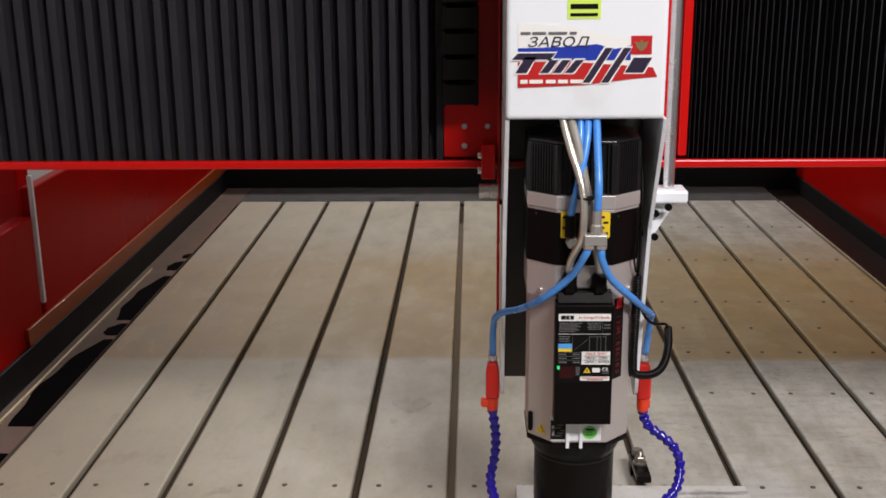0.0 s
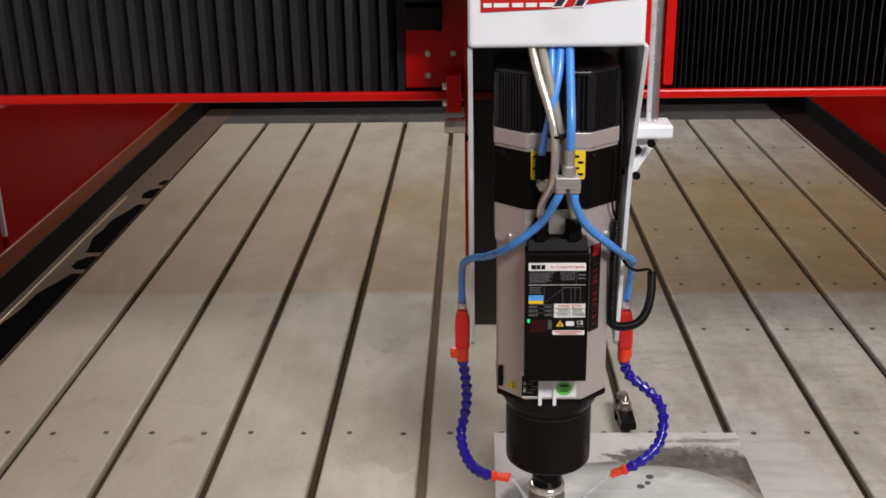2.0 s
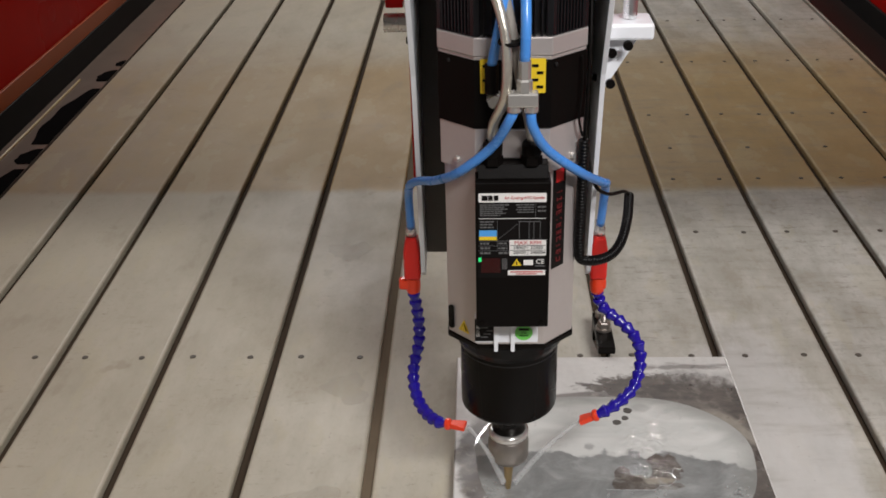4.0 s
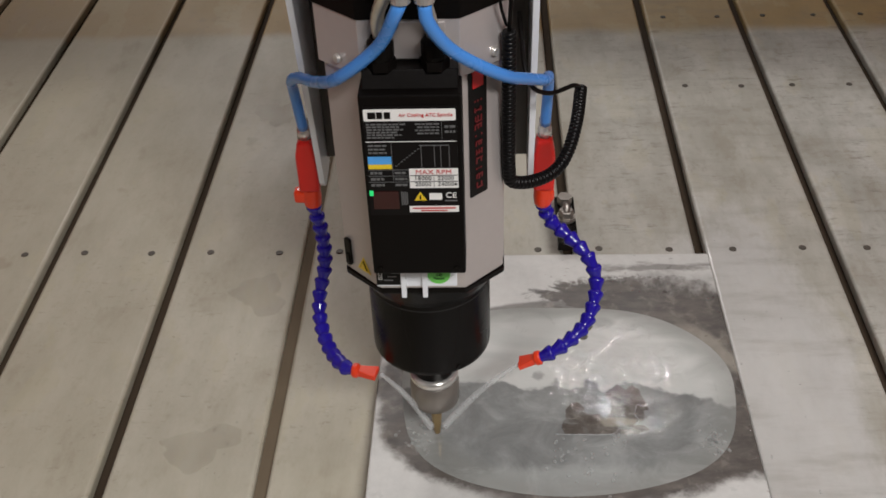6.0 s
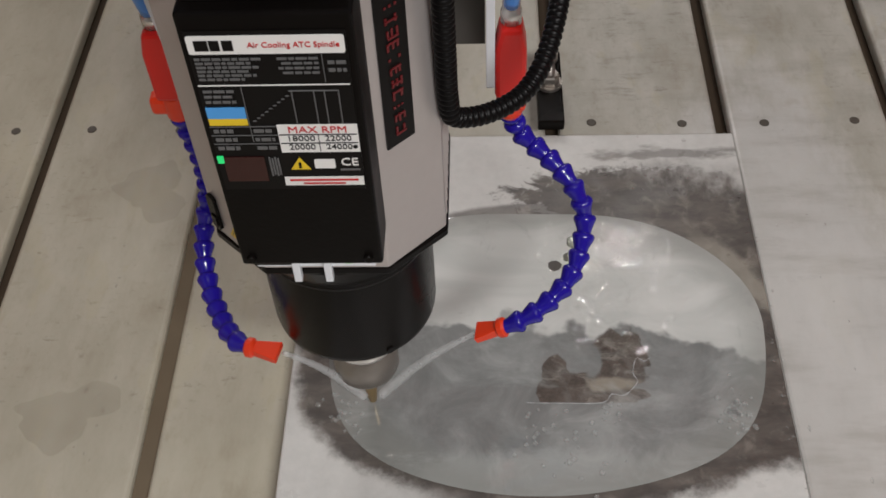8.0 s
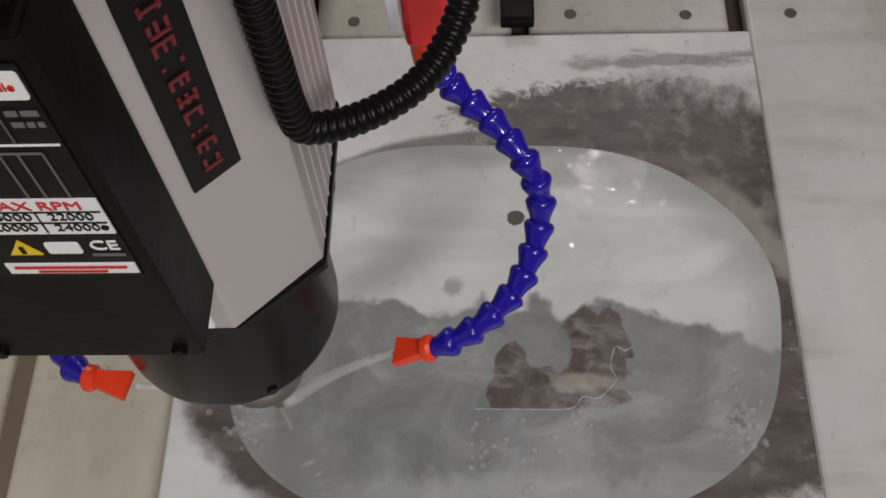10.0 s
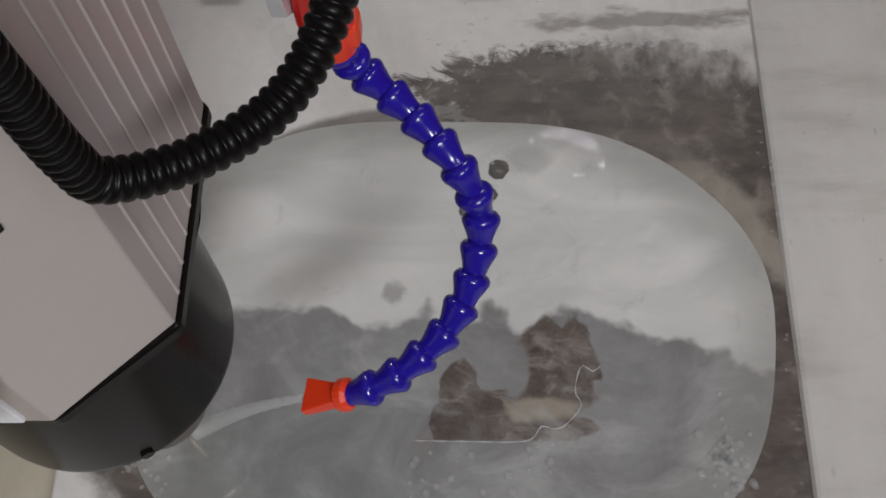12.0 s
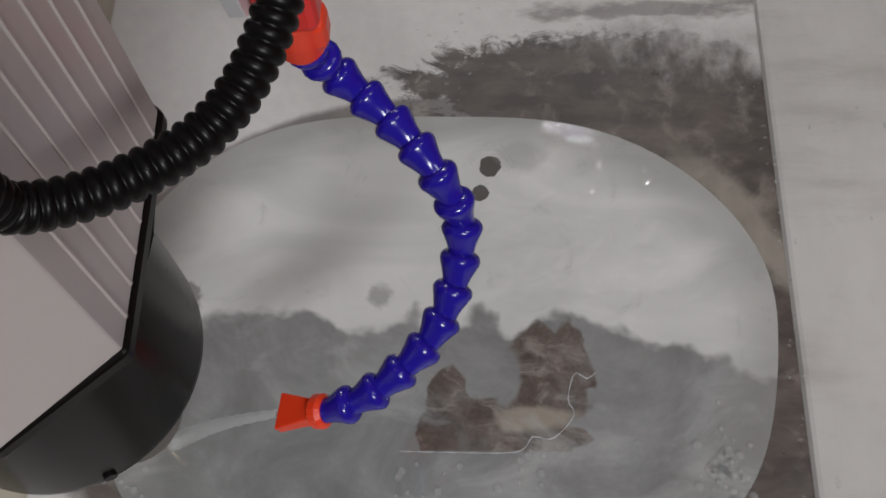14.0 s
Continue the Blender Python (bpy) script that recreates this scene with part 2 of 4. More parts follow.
def water_material():
    """Milky grinding water: white slurry, thinner grey stretches and bare stone showing through."""
    n = Nodes("milky_water")
    shift = n.t.nodes.new("ShaderNodeMapping")
    shift.inputs["Location"].default_value = (-0.020, 0.0150, 0)
    n.t.links.new(n.coord, shift.inputs["Vector"])
    n.coord = shift.outputs[0]
    x, y, z = n.xyz()
    w, f, s = n.noise(13, 7, 0.68, distort=0.6), n.noise(48, 6, 0.7), n.noise(10, 4, 0.5, (0.7, 1.5, 1), 1.2)
    milk = n.mix(n.ramp(s, 0.3, 0.7), (0.49, 0.505, 0.48), (0.60, 0.608, 0.58))
    grey = n.mix(n.ramp(w, 0.3, 0.7), (0.165, 0.170, 0.165), (0.255, 0.264, 0.257))
    shore = n.math("ADD", n.math("MULTIPLY_ADD", n.ramp(x, 0.17, 0.275), -0.040, 0.106), n.math("MULTIPLY", n.math("SUBTRACT", n.noise(26, 3.2, 0.5), 0.5), 0.080))
    thin = n.math("DIVIDE", n.math("SUBTRACT", shore, y), 0.118)
    band = n.ramp(ellipse(n, x, y, 0.05, -0.075, 0.21, 0.038, w, 0.9), 0.0, 0.5)
    col = n.mix(n.ramp(thin, 0.0, 0.10), milk, grey)
    col = n.mix(n.math("MULTIPLY", band, 0.6), col, (0.385, 0.40, 0.385))
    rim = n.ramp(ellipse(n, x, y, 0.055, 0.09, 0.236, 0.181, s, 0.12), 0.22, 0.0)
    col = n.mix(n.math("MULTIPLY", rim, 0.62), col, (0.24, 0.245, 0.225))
    film = ellipse(n, x, y, -0.137, 0.112, 0.030, 0.026, w, 1.6)
    col = n.mix(n.math("MULTIPLY", n.ramp(film, 0.0, 0.15), 0.75), col, (0.15, 0.15, 0.145))
    for cx, cy, rx, ry in ((0.018, 0.118, 0.013, 0.012), (-0.074, 0.008, 0.012, 0.008)):
        haze = n.ramp(ellipse(n, x, y, cx, cy, rx, ry, f, 2.4), 0.0, 0.7)
        col = n.mix(n.math("MULTIPLY", haze, 0.6), col, (0.20, 0.20, 0.195))
    stone = n.mix(n.ramp(f, 0.3, 0.7), (0.065, 0.053, 0.045), (0.135, 0.115, 0.098))
    q = n.noise(32, 3, 0.5, distort=0.3)
    isle = n.math("MAXIMUM", ellipse(n, x, y, 0.137, 0.062, 0.032, 0.040, q, 1.3), ellipse(n, x, y, 0.095, 0.024, 0.060, 0.026, q, 1.3))
    isle = n.math("MAXIMUM", isle, ellipse(n, x, y, 0.066, 0.043, 0.017, 0.026, q, 1.3))
    isle = n.math("MULTIPLY", n.ramp(isle, 0.0, 0.12), n.ramp(y, 0.0090, 0.0115))
    hollow = n.ramp(ellipse(n, x, y, 0.104, 0.060, 0.013, 0.024, q, 1.6), 0.0, 0.4)
    isle = n.math("MULTIPLY", isle, n.math("SUBTRACT", 1.0, hollow))
    stone = n.mix(n.math("MULTIPLY", n.ramp(n.noise(45, 5, 0.65, (0.8, 1.3, 1), 0.7), 0.5, 0.68), 0.7), stone, (0.27, 0.25, 0.22))
    pale = n.ramp(ellipse(n, x, y, 0.128, 0.033, 0.036, 0.011, q, 1.4), 0.0, 0.5)
    stone = n.mix(n.math("MULTIPLY", pale, 0.75), stone, (0.33, 0.30, 0.24))
    col = n.mix(n.math("MULTIPLY", isle, 0.92), col, stone)
    for cx, cy, r in ((0.0944, 0.222, 0.0088), (0.0874, 0.200, 0.0066), (0.072, 0.1866, 0.0085)):
        spot = n.ramp(ellipse(n, x, y, cx, cy, r, r, f, 1.3), 0.0, 0.1)
        col = n.mix(n.math("MULTIPLY", spot, 0.95), col, (0.075, 0.068, 0.060))
    swirl = n.ramp(ellipse(n, x, y, 0.116, 0.232, 0.022, 0.016, s, 1.4), 0.0, 0.6)
    col = n.mix(n.math("MULTIPLY", swirl, 0.5), col, (0.28, 0.285, 0.27))
    streak = n.math("MULTIPLY", n.ramp(n.noise(17, 6, 0.65, (0.8, 1.3, 1), 0.8), 0.48, 0.75), n.ramp(thin, -0.25, 0.2))
    col = n.mix(n.math("MULTIPLY", streak, 0.45), col, (0.42, 0.435, 0.42))
    col = n.mix(n.math("MULTIPLY", n.ramp(n.noise(22, 5, 0.7, distort=1.0), 0.56, 0.75), 0.3), col, (0.20, 0.205, 0.195))
    rush = n.ramp(ellipse(n, x, y, 0.15, 0.15, 0.15, 0.15, w, 0.5), 0.0, 0.8)
    n.bump(n.math("ADD", n.math("MULTIPLY", n.noise(52, 1, 0.4, distort=0.5), n.math("MULTIPLY_ADD", rush, 2.6, 0.02)), n.math("MULTIPLY", s, 0.2)), 0.35, 0.003)
    return n.end(col, 0.015, Specular_IOR_Level=0.5)


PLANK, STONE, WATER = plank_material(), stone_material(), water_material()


def clear_material(name, colour, alpha, rough):
    n = Nodes(name)
    return n.end(n.mix(n.noise(90, 4), tuple(v * 0.85 for v in colour), colour), rough, Alpha=alpha)


SPRAY = clear_material("water_spray", (0.82, 0.84, 0.84), 0.30, 0.3)
BUBBLE = clear_material("foam_bubble", (0.70, 0.72, 0.70), 0.13, 0.03)
DROP = clear_material("clear_water_drop", (0.74, 0.74, 0.72), 0.08, 0.03)
PUDDLE = clear_material("clear_puddle", (0.40, 0.36, 0.27), 0.06, 0.42)


# ---- mesh helpers ----
def mesh_of(bm, material, smooth=False):
    me = bpy.data.meshes.new("mesh")
    bm.to_mesh(me)
    bm.free()
    me.materials.append(material)
    if smooth:
        for p in me.polygons:
            p.use_smooth = True
    return me


def part(name, bm, material, parent=None, label="", smooth=False):
    ob = new(name, mesh_of(bm, material, smooth))
    if parent:
        ob.parent = parent
    if label:
        tagged(ob, label)
    return ob


def thing(name, label, category, at=(0, 0, 0), group="", kind=""):
    ob = new(name)
    ob.location = at
    return tagged(ob, label, category, group, kind)


def box(x0, x1, y0, y1, z0, z1, bevel=0.0, seg=2):
    bm = bmesh.new()
    bmesh.ops.create_cube(bm, size=1)
    for v in bm.verts:
        v.co = Vector(((x0 + x1) / 2 + v.co.x * (x1 - x0), (y0 + y1) / 2 + v.co.y * (y1 - y0), (z0 + z1) / 2 + v.co.z * (z1 - z0)))
    if bevel:
        bmesh.ops.bevel(bm, geom=bm.edges[:], offset=bevel, segments=seg, affect="EDGES", profile=0.5)
    return bm


def prism(outline, z0, z1, bevel=0.0, axis="z"):
    """An outline in two coordinates, drawn out along the third axis."""
    put = {"z": lambda a, b, h: (a, b, h), "x": lambda a, b, h: (h, a, b), "y": lambda a, b, h: (a, h, b)}[axis]
    bm = bmesh.new()
    lo = [bm.verts.new(put(a, b, z0)) for a, b in outline]
    hi = [bm.verts.new(put(a, b, z1)) for a, b in outline]
    k = len(outline)
    bm.faces.new(lo[::-1])
    bm.faces.new(hi)
    for i in range(k):
        bm.faces.new((lo[i], lo[(i + 1) % k], hi[(i + 1) % k], hi[i]))
    bmesh.ops.recalc_face_normals(bm, faces=bm.faces[:])
    if bevel:
        bmesh.ops.bevel(bm, geom=bm.edges[:], offset=bevel, segments=2, affect="EDGES", profile=0.5)
    return bm


def lathe(profile, n=24, m=None):
    """Rings of (radius, height) turned about z, closed at both ends; m places it."""
    bm = bmesh.new()
    rings = []
    for r, z in profile:
        rings.append([bm.verts.new((r * math.cos(2 * math.pi * i / n), r * math.sin(2 * math.pi * i / n), z)) for i in range(n)])
    for a, b in zip(rings, rings[1:]):
        for i in range(n):
            bm.faces.new((a[i], a[(i + 1) % n], b[(i + 1) % n], b[i]))
    bm.faces.new(rings[0][::-1])
    bm.faces.new(rings[-1])
    bmesh.ops.recalc_face_normals(bm, faces=bm.faces[:])
    if m is not None:
        bmesh.ops.transform(bm, matrix=m, verts=bm.verts)
    return bm


def spline(points, step):
    """Even points along a smooth curve through the given ones."""
    p = [Vector(q) for q in points]
    p = [p[0] * 2 - p[1], *p, p[-1] * 2 - p[-2]]
    fine = []
    for i in range(1, len(p) - 2):
        for k in range(24):
            t = k / 24
            fine.append(0.5 * (2 * p[i] + (p[i + 1] - p[i - 1]) * t + (2 * p[i - 1] - 5 * p[i] + 4 * p[i + 1] - p[i + 2]) * t * t
                               + (3 * p[i] - p[i - 1] - 3 * p[i + 1] + p[i + 2]) * t ** 3))
    fine.append(p[-2])
    out, need = [fine[0]], step
    for a, b in zip(fine, fine[1:]):
        d = (b - a).length
        while need <= d:
            out.append(a.lerp(b, need / d))
            need += step
        need -= d
    return out


def tube(points, radius, step=0.008, n=12):
    """A round tube along a smooth curve; radius is a number or a function of the running index."""
    line = spline(points, step)
    bm = bmesh.new()
    rings = []
    side = Vector((1, 0, 0))
    for i, c in enumerate(line):
        d = (line[min(i + 1, len(line) - 1)] - line[max(i - 1, 0)]).normalized()
        side = (side - d * side.dot(d)).normalized() if abs(side.dot(d)) < 0.98 else d.orthogonal().normalized()
        up = d.cross(side)
        r = radius(i) if callable(radius) else radius
        rings.append([bm.verts.new(c + (side * math.cos(2 * math.pi * k / n) + up * math.sin(2 * math.pi * k / n)) * r) for k in range(n)])
    for a, b in zip(rings, rings[1:]):
        for k in range(n):
            bm.faces.new((a[k], a[(k + 1) % n], b[(k + 1) % n], b[k]))
    bm.faces.new(rings[0][::-1])
    bm.faces.new(rings[-1])
    bmesh.ops.recalc_face_normals(bm, faces=bm.faces[:])
    return bm


def towards(a, b):
    """The pose at a whose z axis points to b."""
    a, b = Vector(a), Vector(b)
    return Matrix.Translation(a) @ (b - a).to_track_quat("Z", "Y").to_matrix().to_4x4()


def merge(*bms):
    out = bmesh.new()
    for bm in bms:
        me = bpy.data.meshes.new("tmp")
        bm.to_mesh(me)
        bm.free()
        out.from_mesh(me)
        bpy.data.meshes.remove(me)
    return out


def lettering(text, size, m, material, parent, name="lettering", depth=0.0003, wide=None):
    """Raised letters, centred, on the plane of m (x right, y up)."""
    cu = bpy.data.curves.new("text", "FONT")
    cu.body, cu.size, cu.align_x, cu.align_y, cu.extrude, cu.resolution_u = text, size, "CENTER", "CENTER", depth, 3
    ob = bpy.data.objects.new("text", cu)
    scene.collection.objects.link(ob)
    bpy.context.view_layer.update()
    me = bpy.data.meshes.new_from_object(ob.evaluated_get(bpy.context.evaluated_depsgraph_get()))
    bpy.data.objects.remove(ob)
    if wide and len(me.vertices):
        xs = [v.co.x for v in me.vertices]
        k = wide / max(1e-6, max(xs) - min(xs))
        for v in me.vertices:
            v.co.x *= k
    me.transform(m)
    me.materials.clear()
    me.materials.append(material)
    out = new(name, me)
    out.parent = parent
    return out


FRONT = Matrix(((1, 0, 0, 0), (0, 0, -1, 0), (0, 1, 0, 0), (0, 0, 0, 1)))  # x right, y up, facing the operator


def card(cx, cy, w, h, m, lift=0.0, thick=0.0006, corner=0.0):
    """A thin card on the plane of m, centred at cx, cy."""
    bm = box(cx - w / 2, cx + w / 2, cy - h / 2, cy + h / 2, lift, lift + thick)
    if corner:
        bmesh.ops.bevel(bm, geom=[e for e in bm.edges if abs(e.verts[0].co.z - e.verts[1].co.z) > thick / 2], offset=corner, segments=4, affect="EDGES", profile=0.5)
    bmesh.ops.transform(bm, matrix=m, verts=bm.verts)
    return bm


def shape(outline, m, lift=0.0, thick=0.0006):
    bm = prism(outline, lift, lift + thick)
    bmesh.ops.transform(bm, matrix=m, verts=bm.verts)
    return bm


def disc(cx, cy, r, m, lift=0.0, thick=0.0006, n=24):
    return lathe([(r, 0), (r, thick)], n, m @ Matrix.Translation((cx, cy, lift)))


# ---- hall that closes the place ----
def wall_piece(name, *dims, material=PLASTER, label="plain pale grey hall wall"):
    return tagged(part(name, box(*dims), material), label, "wall", kind="structure")


tagged(part("floor", box(-2.75, 6, -6, 9, -0.9, -0.8), CONCRETE), "grey concrete workshop floor", "floor", kind="structure")
tagged(part("ceiling", box(-2.75, 6, -6, 9, 4.3, 4.4), PLASTER), "plain pale ceiling of the workshop", "ceiling", kind="structure")
wall_piece("wall_west", -2.75, -2.65, -6, 9, -0.8, 4.3, material=painted("white_wall_paint", (0.60, 0.59, 0.57), 0.7, vary=0.05, grain=5), label="white painted hall wall beside the machine")
wall_piece("wall_east", 6, 6.1, -6, 9, -0.8, 4.3)
wall_piece("wall_south", -2.65, 6, -6.1, -6, -0.8, 4.3)
wall_piece("wall_north", -2.65, 6, 9, 9.1, -0.8, 4.3)

# ---- machine bed: pale planks with slots between them, in a water tank ----
PITCH, SLOT0 = 0.2183, 0.421
BED_X0, BED_X1, BED_Y0, BED_Y1 = SLOT0 - 8 * PITCH - 0.012, SLOT0 + 4 * PITCH + 0.02, -1.0, 3.31
bed = thing("machine_bed", "pale stained plank bed of a stone router with dark slots", "machine bed")
part("bed_frame", box(BED_X0 + 0.01, BED_X1 - 0.01, BED_Y0 + 0.01, BED_Y1 - 0.02, -0.06, -0.022), painted("brown_slot_steel", (0.055, 0.040, 0.027), 0.8, vary=0.4, grain=20, Specular_IOR_Level=0.08), bed, "dark slotted steel frame under the planks")
SLURRY = painted("settled_slurry", (0.15, 0.118, 0.08), 0.8, vary=0.3, grain=18, dirt=(0.11, 0.085, 0.055), bump=0.5, Specular_IOR_Level=0.1)
for fill_k, fill_z in ((-3, -0.0085),):
    part("slot_fill", box(SLOT0 + fill_k * PITCH - 0.0086, SLOT0 + fill_k * PITCH + 0.0086, -0.9, 2.9, -0.0215, fill_z), SLURRY, bed, "pale brown slurry settled in a slot")
for leg_x in (-1.1, 0.0, 1.1):
    for leg_y in (-0.8, 1.3, 3.3):
        part("leg", box(leg_x - 0.06, leg_x + 0.06, leg_y - 0.06, leg_y + 0.06, -0.8, -0.061), RED, bed)

# ---- tank round the bed ----
tank = thing("tank", "red painted steel water tank with a black inner lining", "tank")
L0, R0, B0 = -1.465, 1.47, 3.68
part("gutter", box(L0, BED_X0, BED_Y0, B0, -0.07, -0.014), painted("wet_beige_gutter", (0.19, 0.145, 0.12), 0.13, vary=0.4, grain=9, dirt=(0.20, 0.15, 0.10)), tank, "wet beige gutter beside the planks")
part("gutter", box(BED_X1, R0, BED_Y0, B0, -0.07, -0.030), painted("wet_brown_gutter", (0.02, 0.013, 0.011), 0.4, vary=0.4, grain=9, Specular_IOR_Level=0.15), tank, "dark wet gutter beside the planks")
# black patches and strong tone swings paint a wet reflection into this gutter's colour
part("gutter", box(BED_X0, BED_X1, BED_Y1, B0, -0.07, -0.014), painted("wet_grey_gutter", (0.13, 0.13, 0.127), 0.11, vary=0.8, grain=22, dirt=(0.012, 0.012, 0.012), bump=0.5), tank, "wet grey gutter behind the planks")
part("lining", box(L0 - 0.012, L0, BED_Y0, B0 + 0.05, -0.07, 0.080, 0.002), LINER, tank)
part("lining", box(R0, R0 + 0.012, BED_Y0, B0 + 0.05, -0.07, 0.05, 0.002), LINER, tank)
part("lining", box(L0 - 0.012, R0 + 0.012, B0, B0 + 0.012, -0.07, 0.10, 0.002), LINER, tank)
part("side_wall", box(L0 - 0.055, L0 - 0.0135, 1.262, B0 + 0.10, -0.4, 0.52, 0.006), REDWALL, tank, "glossy red side panel")
part("side_wall", box(L0 - 0.065, L0 - 0.0135, -0.9, 1.238, -0.4, 0.44, 0.006), REDWALL, tank, "glossy red side panel")
part("side_wall", box(R0 + 0.0135, R0 + 0.055, -0.9, B0 + 0.10, -0.4, 0.50, 0.006), REDWALL, tank, "glossy red side panel")
part("back_wall", box(L0 - 0.01, R0 + 0.01, B0 + 0.0135, B0 + 0.06, -0.4, 0.30, 0.006), REDWALL, tank, "red back panel")
part("front_wall", box(L0 - 0.10, R0 + 0.12, BED_Y0 - 0.05, BED_Y0 - 0.004, -0.4, -0.002, 0.006), REDWALL, tank)
part("edge_trim", box(L0 - 0.020, L0 - 0.006, 1.243, 1.257, 0.17, 0.56, 0.002), WHITE, tank, "pale strip on the panel edge")
# orange strip painted as the reflection between red panel and black lining
part("reflection_strip", box(L0 - 0.0130, L0 - 0.002, 1.1, B0, 0.0815, 0.135, 0.002), painted("orange_reflection", (0.30, 0.06, 0.01), 0.35, vary=0.3, grain=12), tank)
for cover_y, cover_l, cover_w in ((0.15, 0.46, 0.05), (0.77, 0.65, 0.075), (1.46, 0.11, 0.045), (1.61, 0.50, 0.060), (2.19, 0.12, 0.040), (2.36, 0.06, 0.022)):
    out = [(BED_X0 - 0.001, cover_y), (BED_X0 - 0.001, cover_y + cover_l)]
    for k in range(25):
        u = 1 - k / 24
        out.append((BED_X0 - 0.002 - 1.25 * cover_w * (math.sin(math.pi * min(1, u * 0.75 + 0.2)) ** 0.6) * (0.94 + 0.06 * math.sin(k * 0.7 + cover_y * 5)), cover_y + cover_l * u))
    part("drain_opening", prism(out, -0.0138, -0.0118), painted("black_opening", (0.002, 0.0015, 0.0015), 0.8, Specular_IOR_Level=0.02), tank, "black ragged drain opening")
part("pipe", tube([(BED_X0 - 0.10, 0.3, -0.011), (BED_X0 - 0.10, 1.5, -0.011), (BED_X0 - 0.10, 2.2, -0.011)], 0.004, 0.1, 8), painted("yellow_pipe", (0.45, 0.33, 0.14), 0.4), tank, "thin yellowish pipe along the gutter")
for gx in (L0 - 0.30,):
    post = thing("gantry_leg", "red painted steel leg of the gantry", "gantry leg")
    part("column", box(gx - 0.05, gx + 0.03, 1.75, 1.85, -0.8, 1.0, 0.006), RED, post)

# ---- gantry: red lower rail, dark beam, bellows ----
gantry = thing("gantry_beam", "red and black gantry beam across the machine bed", "gantry")
part("beam", box(-2.2, 2.2, 0.19, 0.55, 0.83, 1.75), DARK, gantry, "black gantry beam")
part("lower_rail", merge(box(-2.2, 2.2, 0.1195, 0.50, 0.806, 0.8105, 0.001), box(-2.2, 2.2, 0.105, 0.119, 0.806, 0.8205, 0.003)), RED, gantry, "glossy red lower rail with an upright lip")
part("upper_rail", box(-2.2, 2.2, 0.105, 0.50, 1.755, 1.80, 0.003), RED, gantry)
for bx in (-2.25, 2.25):
    part("end_column", box(bx - 0.1, bx + 0.1, 0.1, 0.6, -0.8, 1.8, 0.01), RED, gantry)


def bellows(x0, x1, pitch, growth, depth, crest, label):
    xs, x, p = [], x0, pitch
    sgn = 1 if x1 > x0 else -1
    while (x1 - x) * sgn > 0:
        xs.append(x)
        x += sgn * p
        p = min(p * growth, 0.038)
    cover_thing = thing("bellows", label, "bellows", group="way covers of the gantry")
    cols = []
    for i, a in enumerate(xs):
        w = abs(xs[min(i + 1, len(xs) - 1)] - xs[max(i - 1, 0)]) / (2 if 0 < i < len(xs) - 1 else 1)
        j = random.uniform(-0.08, 0.08) * w
        for q, yy in ((0.0, 0.128), (crest, 0.1275), (crest + 0.12, 0.128 + depth), (0.86, 0.128 + depth * 0.9)):
            lean = random.uniform(-1, 1) * 0.07 * w
            cols.append([(a + sgn * (q * w + j), yy, 0.8125), (a + sgn * (q * w + j) + lean, yy, 1.2), (a + sgn * (q * w + j) - lean, yy, 1.752)])
    for i in range(len(xs) - 1):
        bm = bmesh.new()
        rows = [[bm.verts.new(q) for q in col] for col in cols[4 * i:4 * i + 5]]
        for c, d in zip(rows, rows[1:]):
            for k in (0, 1):
                bm.faces.new((c[k], d[k], d[k + 1], c[k + 1]) if sgn > 0 else (d[k], c[k], c[k + 1], d[k + 1]))
        bmesh.ops.solidify(bm, geom=bm.faces[:], thickness=0.0012)
        part("pleat", bm, BELLOWS, cover_thing)


bellows(-0.235, -2.15, 0.0285, 1.004, 0.026, 0.42, "black folded rubber way cover with wide pleats")
bellows(0.205, 2.15, 0.0085, 1.018, 0.034, 0.10, "black folded rubber way cover, pressed into tight pleats")

# carriage that runs on the beam
saddle = thing("carriage", "red painted steel carriage plate with socket screws", "carriage")
part("plate", box(-0.236, -0.13, 0.1305, 0.15, 0.822, 1.70, 0.002), RED, saddle)
part("plate", box(0.135, 0.178, 0.1305, 0.15, 0.822, 1.70, 0.002), RED, saddle)
part("side_strip", box(0.183, 0.199, 0.112, 0.15, 0.826, 1.70, 0.003), RED, saddle)
part("bridge_plate", box(-0.129, 0.134, 0.152, 0.185, 0.80, 1.70), RED, saddle)
part("side_strip", box(-0.1395, -0.1345, 0.10, 0.1295, 0.52, 1.70, 0.001), RED, saddle)
part("stop_block", box(-0.168, -0.1435, 0.085, 0.13, 0.79, 0.852, 0.002), RED, saddle, "small red stop block")
part("shaft_end", lathe([(0.013, 0), (0.013, 0.034)], 16, pose(-0.172, 0.1, 0.766, 0, 90, 0)), STEEL, saddle, "grey steel shaft end")


def socket_screw(parent, m, r=0.006, material=STEEL):
    bm = merge(lathe([(r, 0), (r, r * 0.8), (r * 0.85, r)], 16), lathe([(r * 0.45, r), (r * 0.45, r * 1.02)], 6))
    bmesh.ops.transform(bm, matrix=m, verts=bm.verts)
    return part("screw", bm, material, parent)


for sx in (-0.1985, -0.157):
    for sz in (0.8435, 0.879):
        socket_screw(saddle, pose(sx, 0.1305, sz, 90, 0, 0), 0.0052)
for sz in (0.805, 0.832):
    socket_screw(saddle, pose(-0.168, 0.095, sz, 0, -90, 0), 0.0065)
for sz in (0.857, 0.890):
    socket_screw(saddle, pose(0.1385, 0.1305, sz, 90, 0, 0), 0.005)

